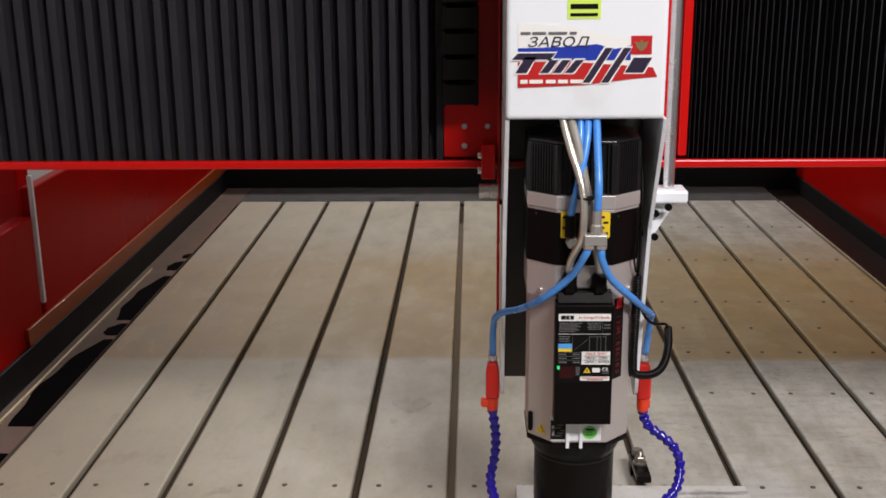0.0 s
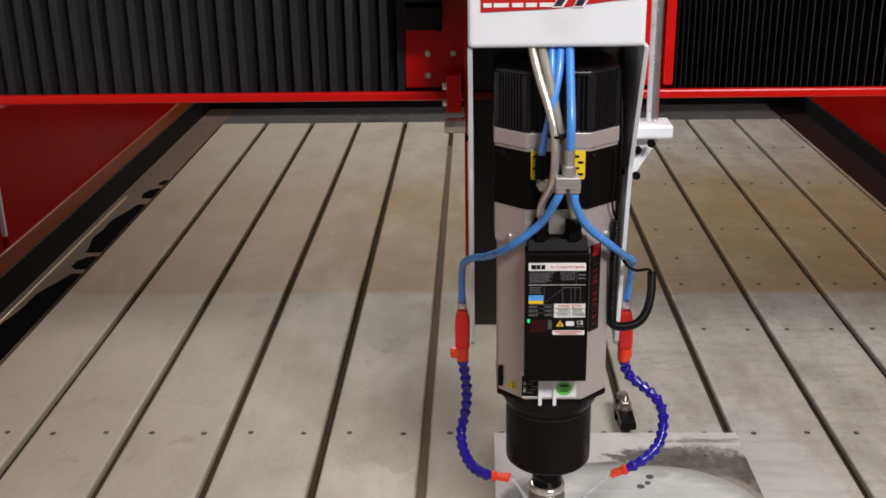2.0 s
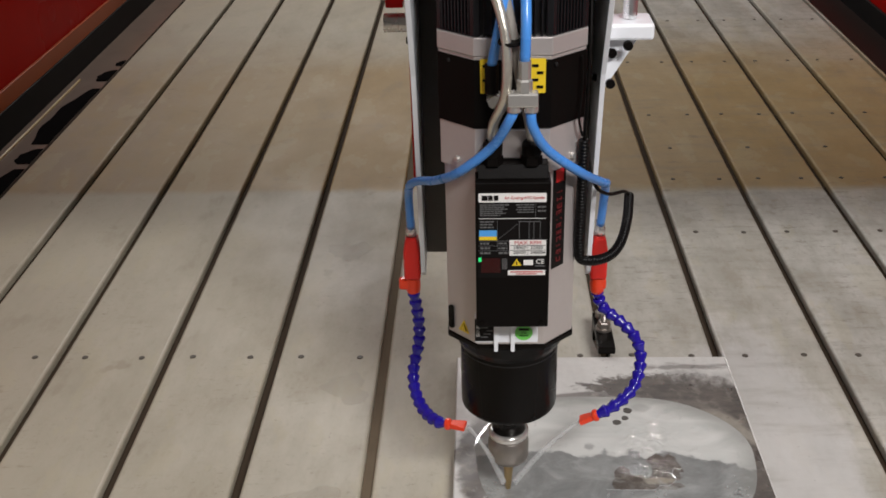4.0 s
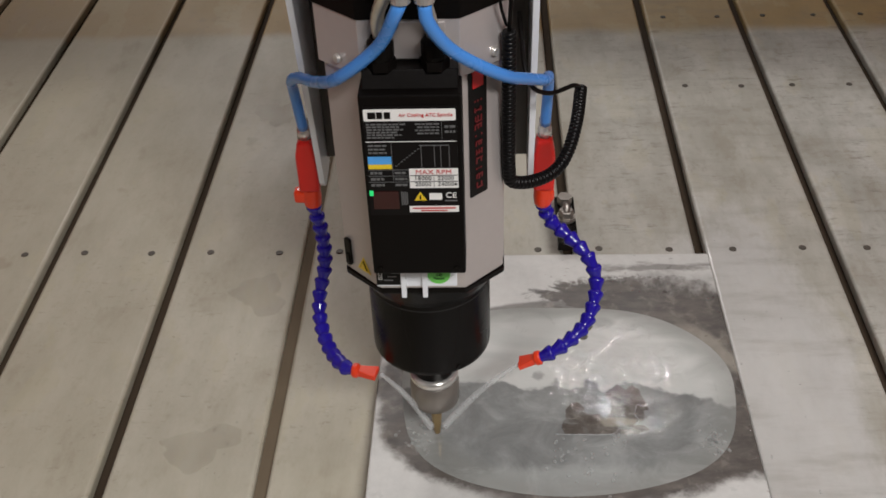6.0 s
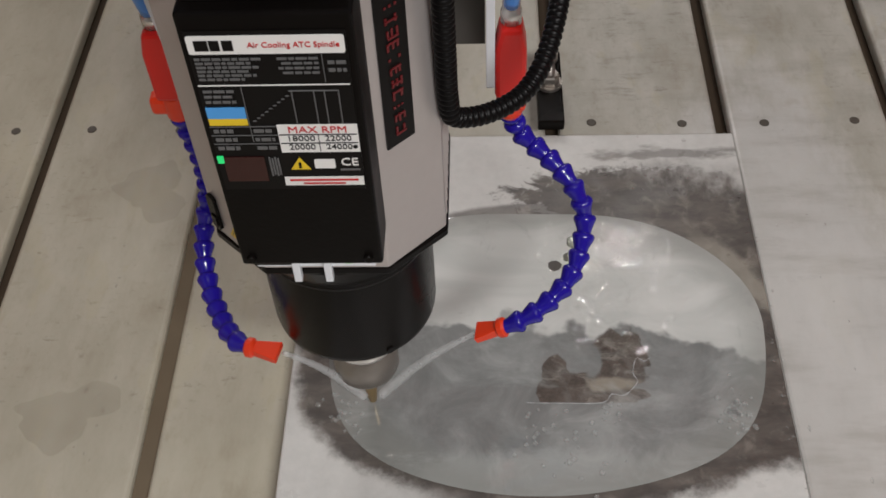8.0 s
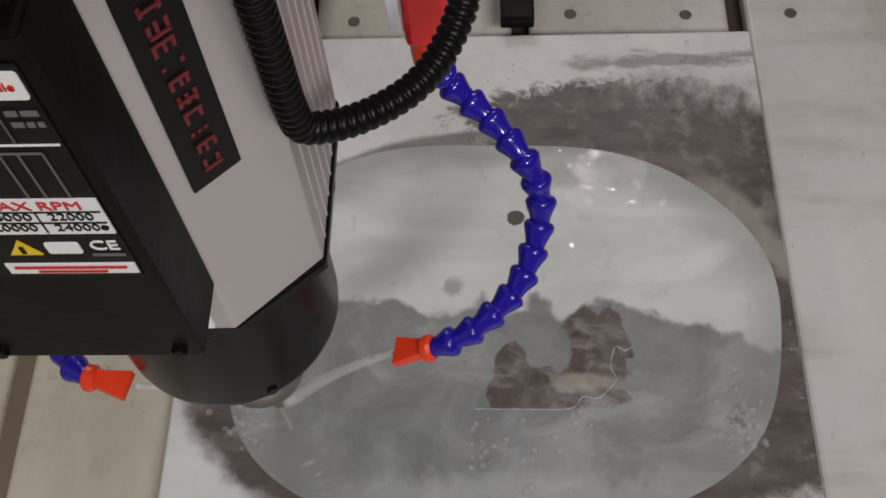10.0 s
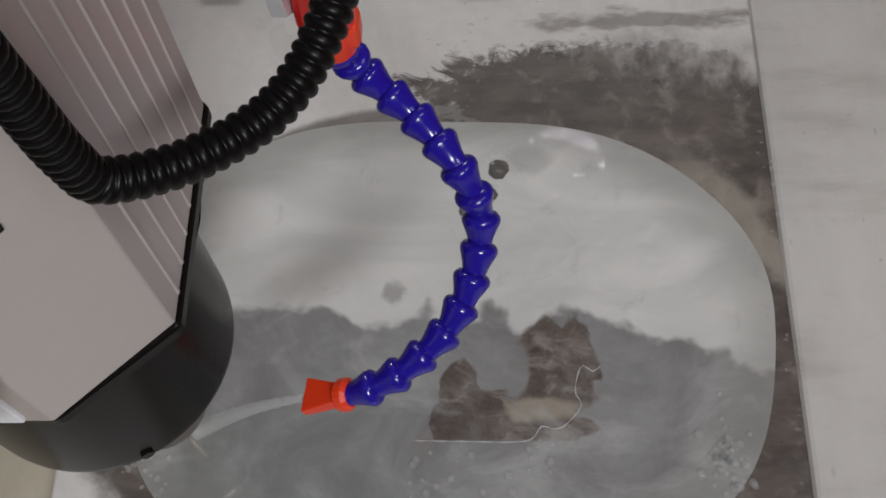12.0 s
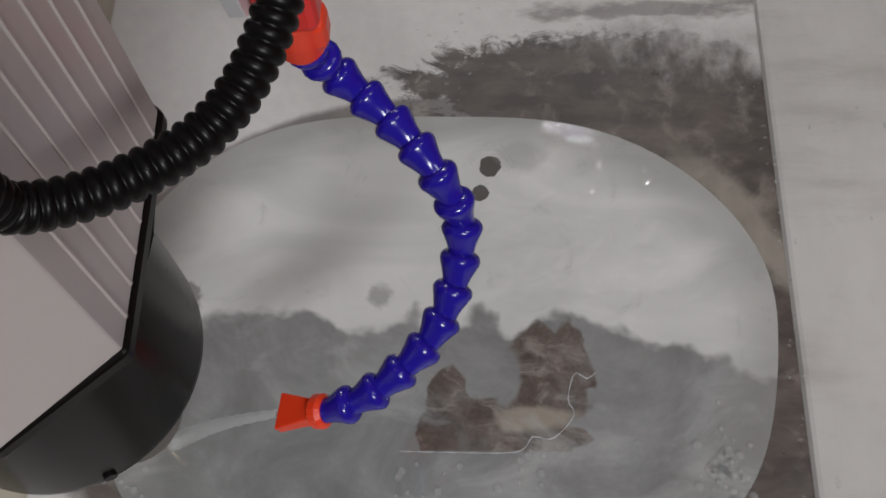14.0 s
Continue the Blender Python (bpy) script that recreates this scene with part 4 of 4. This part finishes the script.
line_thing("braided_cable", "steel braided cable running into the control box", "cable", [(-0.025, -0.105, 0.672), (-0.024, -0.118, 0.70), (-0.010, -0.148, 0.75), (-0.011, -0.142, 0.82), (-0.030, -0.116, 0.885), (-0.040, -0.092, 0.925), (-0.043, -0.06, 0.97), (-0.044, -0.02, 1.05)], 0.0062, BRAID)
line_thing("power_cable", "grey power cable running into the control box", "cable", [(0.024, -0.105, 0.672), (0.020, -0.114, 0.70), (0.008, -0.127, 0.76), (-0.001, -0.130, 0.81), (-0.017, -0.114, 0.885), (-0.026, -0.09, 0.925), (-0.028, -0.06, 0.97), (-0.028, -0.02, 1.05)], 0.0066, CABLE)
tagged(part("cable_tie", lathe([(0.015, 0), (0.0155, 0.002), (0.015, 0.004)], 18, pose(-0.004, -0.137, 0.806)), BLACK), "black cable tie round the cables", "cable tie")

# coiled sensor cable
coil = thing("coiled_cable", "black coiled rubber sensor cable hanging beside the spindle", "coiled cable")
coil_line = [(0.0925, -0.066, 0.657), (0.0925, -0.062, 0.597), (0.0925, -0.057, 0.534), (0.0930, -0.054, 0.494), (0.0965, -0.050, 0.475), (0.118, -0.038, 0.466), (0.142, -0.020, 0.466), (0.158, 0.002, 0.477), (0.169, 0.035, 0.496), (0.176, 0.080, 0.510)]
part("coil", tube(coil_line, lambda i: 0.0060 + 0.0014 * abs(math.sin(i * math.pi / 8)) ** 0.7, 0.0006, 14), COIL, coil, "", True)
part("lead", tube([(0.0925, -0.066, 0.657), (0.0945, -0.066, 0.70), (0.098, -0.045, 0.80), (0.10, 0.02, 0.90)], 0.0021, 0.01, 8), BLACK, coil, "", True)
part("lead", tube([(0.176, 0.080, 0.510), (0.165, 0.055, 0.528), (0.135, 0.01, 0.545), (0.112, -0.01, 0.575), (0.105, 0.05, 0.62)], 0.0026, 0.01, 8), BLACK, coil, "", True)

# ---- coolant lines: red valve, blue jointed hose, orange nozzle ----
SEG = 0.0165
seg_mesh = mesh_of(lathe([(0.0050, -0.005), (0.0062, -0.003), (0.0064, 0.0), (0.0066, 0.0020), (0.0072, 0.0048), (0.0088, 0.0092), (0.0100, 0.0122), (0.0103, 0.0140), (0.0098, 0.0156), (0.0086, 0.0170), (0.0066, 0.0178)], 16), BLUEHOSE, True)


def coolant_line(label, line, valve_at, tip, knob):
    hose = thing("coolant_hose", label, "coolant hose", group="coolant hoses")
    pts = spline(line, SEG)
    for i in range(len(pts) - 1):
        ob = new("hose_segment", seg_mesh)
        ob.parent = hose
        ob.matrix_local = towards(pts[i + 1], pts[i]) @ pose(0, 0, 0, 0, 0, i * 40)
    m = towards(pts[-1], tip)
    d = (Vector(tip) - pts[-1]).length
    flare = box(-0.0055, 0.0055, -0.0048, 0.0048, 0.006, d, 0.0008)
    for v in flare.verts:
        u = max(0.0, (v.co.z - 0.006) / (d - 0.006))
        v.co.x *= 1 + 0.85 * u ** 1.6
        v.co.y *= 1 - 0.35 * u
    bm = merge(lathe([(0.0072, -0.001), (0.0092, 0.001), (0.0092, 0.0055), (0.0068, 0.008)], 18), flare)
    bmesh.ops.transform(bm, matrix=m, verts=bm.verts)
    part("nozzle", bm, NOZZLE, hose, "orange flat fan nozzle")
    x, y, z = valve_at
    part("valve_body", prism([(-0.0128, 0.018), (-0.0128, 0.068), (-0.0085, 0.090), (0.0085, 0.090), (0.0128, 0.068), (0.0128, 0.018)], y - 0.013, y + 0.013, 0.004, "y"), VALVE, hose, "red plastic valve").location = (x, 0, z)
    part("valve_knob", merge(lathe([(0.0085, z - 0.010), (0.0108, z - 0.006), (0.0116, z + 0.004), (0.0114, z + 0.0175)], 40, Matrix.Translation((x, y, 0))), box(x - 0.022 if knob < 0 else x, x if knob < 0 else x + 0.0135, y - 0.008, y + 0.008, z - 0.002, z + 0.016, 0.004)), NOZZLE, hose, "orange red valve knob")
    part("fitting", lathe([(0.0085, 0.0905), (0.0085, 0.101), (0.0072, 0.103), (0.0072, 0.114)], 16, Matrix.Translation((x, y, z))), STEEL, hose, "nickel tube fitting", True)
    return hose


coolant_line("blue jointed coolant hose with red valve, hanging nearly straight", [(-0.1465, 0.098, 0.340), (-0.140, 0.098, 0.285), (-0.142, 0.094, 0.242), (-0.150, 0.078, 0.211), (-0.147, 0.045, 0.192), (-0.132, 0.005, 0.182), (-0.108, -0.035, 0.188), (-0.088, -0.047, 0.1935)], (-0.1465, 0.098, 0.348), (-0.066, -0.0505, 0.192), -1)
coolant_line("blue jointed coolant hose with red valve, curving outwards", [(0.1385, 0.097, 0.340), (0.148, 0.103, 0.308), (0.174, 0.086, 0.292), (0.196, 0.062, 0.278), (0.205, 0.048, 0.250), (0.193, 0.012, 0.222), (0.166, -0.014, 0.208), (0.141, -0.024, 0.197), (0.123, -0.023, 0.188)], (0.138, 0.096, 0.348), (0.1080, -0.0215, 0.1805), 1)


def jet(a, b, r0, r1, label):
    n = 14
    a, b = Vector(a), Vector(b)
    pts = [tuple(a.lerp(b, k / 6) + Vector((0, 0, 0.010 * math.sin(math.pi * k / 6)))) for k in range(7)]
    bm = tube(pts, lambda i: r0 + (r1 - r0) * min(1, i / 26) + 0.0004 * math.sin(i * 2.3), 0.005, n)
    return tagged(part("water_jet", bm, SPRAY, None, "", True), label, "water jet", "water jets")


jet((-0.062, -0.050, 0.191), (-0.006, -0.005, 0.043), 0.0022, 0.0050, "thin white water jet from a coolant nozzle")
jet((0.1070, -0.0215, 0.179), (0.008, -0.004, 0.043), 0.0022, 0.0052, "thin white water jet from a coolant nozzle")

# ---- the stone slab, its clamps and the water on it ----
SLAB = 0.1014
slab = part("stone_slab", box(-0.190, 0.3205, -0.42, 0.3817, 0.0005, 0.030, 0.0025), STONE)
slab.location = (SLAB, 0, 0)
tagged(slab, "wet smoky white marble slab clamped on the bed", "stone slab")


def pool():
    bm = bmesh.new()
    n, prof = 120, ((0.0, 0.0016), (0.35, 0.0016), (0.65, 0.0016), (0.85, 0.0013), (0.94, 0.0010), (0.975, 0.0008), (0.99, 0.0006), (1.0, 0.0003))
    rings = []
    for r, h in prof[1:]:
        ring = []
        for i in range(n):
            a = 2 * math.pi * i / n
            c, s = math.cos(a), math.sin(a)
            k = (abs(c) ** 2.45 + abs(s) ** 2.45) ** (-1 / 2.45)
            w = 1 + 0.012 * math.sin(3 * a + 1) + 0.008 * math.sin(7 * a)
            ring.append(bm.verts.new((0.075 + 0.231 * k * c * r * w, 0.074 + 0.179 * k * s * r * w, 0.030 + h)))
        rings.append(ring)
    mid = bm.verts.new((0.075, 0.074, 0.0316))
    for i in range(n):
        bm.faces.new((mid, rings[0][i], rings[0][(i + 1) % n]))
    for a, b in zip(rings, rings[1:]):
        for i in range(n):
            bm.faces.new((a[i], b[i], b[(i + 1) % n], a[(i + 1) % n]))
    bmesh.ops.recalc_face_normals(bm, faces=bm.faces[:])
    return bm


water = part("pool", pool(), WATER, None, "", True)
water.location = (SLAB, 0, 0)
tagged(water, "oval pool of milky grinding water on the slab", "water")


def bubbles():
    rng = random.Random(4)
    out = []
    for cx, cy, spread, count in ((0.258, 0.0, 0.018, 60), (-0.135, 0.0, 0.026, 34), (0.10, -0.045, 0.03, 24), (0.05, -0.02, 0.02, 18), (0.135, 0.005, 0.012, 12)):
        for _ in range(count):
            r = rng.uniform(0.0008, 0.0034)
            x, y = cx + rng.gauss(0, spread * 0.5), cy + rng.gauss(0, spread * 0.7)
            out.append(lathe([(r, 0.0), (r * 0.92, r * 0.4), (r * 0.6, r * 0.75), (r * 0.2, r * 0.9)], 10, Matrix.Translation((x, y, 0.0325))))
    return merge(*out)


foam = part("foam_bubbles", bubbles(), BUBBLE, None, "", True)
foam.location = (SLAB + 0.006, -0.016, 0)
tagged(foam, "small foam bubbles floating on the milky water", "foam", kind="stuff")
cut = part("cut_line", tube([(0.055, -0.0050, 0.0318), (0.09, -0.0055, 0.0318), (0.132, -0.0050, 0.0320), (0.142, 0.0050, 0.0322), (0.150, 0.0035, 0.0322), (0.158, 0.0055, 0.0322), (0.170, 0.0200, 0.0322), (0.166, 0.030, 0.0322), (0.171, 0.0485, 0.0322), (0.179, 0.0445, 0.0322), (0.186, 0.0500, 0.0322)], lambda i: 0.0005 + 0.0003 * math.sin(i * 1.7), 0.004, 8), SPRAY, None, "", True)
cut.location = (SLAB, 0, 0)
tagged(cut, "pale line of slurry along the milled edge", "slurry line")


def clamp(x, label):
    c = thing("hold_down_clamp", label, "clamp", (x, 0.456, 0), "hold down clamps")
    part("bar", box(-0.0165, 0.0165, -0.068, 0.064, 0.0312, 0.046, 0.002), ANOD, c, "dark steel clamp bar")
    part("foot_block", box(-0.016, 0.016, 0.03, 0.062, 0.0005, 0.031, 0.001), ANOD, c)
    part("stud", lathe([(0.006, 0.002), (0.006, 0.078)], 14), HOLDER, c, "threaded stud", True)
    part("nut", lathe([(0.0125, 0.051), (0.0125, 0.063), (0.011, 0.065)], 6), HOLDER, c)
    part("washer", lathe([(0.016, 0.0462), (0.016, 0.0508)], 20), HOLDER, c)
    part("nut", lathe([(0.0125, 0.046), (0.0125, 0.060)], 6, Matrix.Translation((0, 0.045, 0))), HOLDER, c)
    return c


def drops():
    rng = random.Random(9)
    out = []
    for _ in range(90):
        x, y = rng.uniform(0.02, 0.305), rng.uniform(0.285, 0.395)
        if rng.random() < 0.35:
            x, y = rng.uniform(0.297, 0.308), rng.uniform(-0.1, 0.3)
        r = rng.uniform(0.0007, 0.0019)
        out.append(lathe([(r, 0.0), (r * 0.8, r * 0.28), (r * 0.35, r * 0.4)], 8, Matrix.Translation((x, y, 0.0301)) @ Matrix.Diagonal((rng.uniform(0.8, 1.8), 1, 1, 1))))
    for _ in range(46):
        x, y = rng.choice((rng.uniform(0.317, 0.352), rng.uniform(0.37, 0.42), rng.uniform(-0.44, -0.40))), rng.uniform(-0.25, 0.5)
        r = rng.uniform(0.0007, 0.0018)
        out.append(lathe([(r, 0.0), (r * 0.8, r * 0.35), (r * 0.35, r * 0.5)], 8, Matrix.Translation((x, y, 0.0002)) @ Matrix.Diagonal((1, rng.uniform(0.8, 2.6), 1, 1))))
    return merge(*out)


wet = part("water_drops", drops(), DROP, None, "", True)
wet.location = (SLAB + 0.015, -0.016, 0)
tagged(wet, "scattered clear water drops on the wet slab and planks", "water drops", kind="stuff")

clamp(SLOT0 - PITCH * 1 - 0.004, "dark steel clamp bar with nuts holding the slab edge")
clamp(SLOT0 - PITCH * 2 - 0.004, "dark steel clamp bar with nuts in a bed slot")


def puddle(cx, cy, rx, ry, seed, label):
    rng = random.Random(seed)
    ph = [rng.uniform(0, 6.28) for _ in range(4)]
    out = []
    for i in range(72):
        a = 2 * math.pi * i / 72
        w = 1 + 0.22 * math.sin(2 * a + ph[0]) + 0.22 * math.sin(3 * a + ph[1]) + 0.08 * math.sin(7 * a + ph[2]) + 0.05 * math.sin(11 * a + ph[3])
        out.append((cx + rx * w * math.cos(a), cy + ry * w * math.sin(a)))
    return tagged(part("puddle", prism(out, 0.0006, 0.0016), PUDDLE, None), label, "puddle", "puddles on the bed")


puddle(-0.331, 0.0, 0.05, 0.035, 2, "thin clear puddle with ragged edges on a plank")
puddle(-0.298, 0.321, 0.045, 0.04, 5, "thin clear puddle drying on a plank")
puddle(-0.35, 0.88, 0.04, 0.05, 8, "thin clear puddle drying on a plank")

# ---- planks and the dark discs for their screw holes ----
plank_mesh = None
for k in range(-8, 5):
    x0 = SLOT0 + (k - 1) * PITCH + 0.0088 if k > -8 else None
    if x0 is None:
        continue
    if plank_mesh is None:
        plank_mesh = mesh_of(box(0, PITCH - 0.0176, BED_Y0, BED_Y1, -0.0218, 0.0, 0.0060, 3), PLANK)
    ob = new("plank", plank_mesh)
    ob.parent, ob.location = bed, (x0, 0, 0)
edge_plank = new("slot_rail", mesh_of(box(0, 0.0085, BED_Y0, BED_Y1, -0.0218, -0.004, 0.001), PLANK))
edge_plank.parent, edge_plank.location = bed, (SLOT0 + 4 * PITCH + 0.006, 0, 0)
# low dark disc painting the dark of a screw hole, nothing is sunk
screw_hole_mesh = mesh_of(lathe([(0.0062, 0.0002), (0.0062, 0.0010), (0.0052, 0.0016), (0.0020, 0.0017)], 12), painted("dark_screw_hole", (0.075, 0.064, 0.050), 0.6))
for k in range(-7, 5):
    x0 = SLOT0 + (k - 1) * PITCH
    for row, y in enumerate((-0.14, 0.430, 0.966, 1.278, 1.494, 1.762, 2.28, 2.79)):
        if row > 1 and x0 < 0.4 or row == 0 and x0 < 0.6:
            continue
        for dx in ((0.0512, PITCH - 0.0512) if row != 4 else (0.075,)):
            if -0.10 < x0 + dx < 0.43 and y < 0.42:
                continue
            ob = new("screw", screw_hole_mesh)
            ob.parent, ob.location = bed, (x0 + dx + random.uniform(-0.003, 0.003), y + random.uniform(-0.003, 0.003), 0)
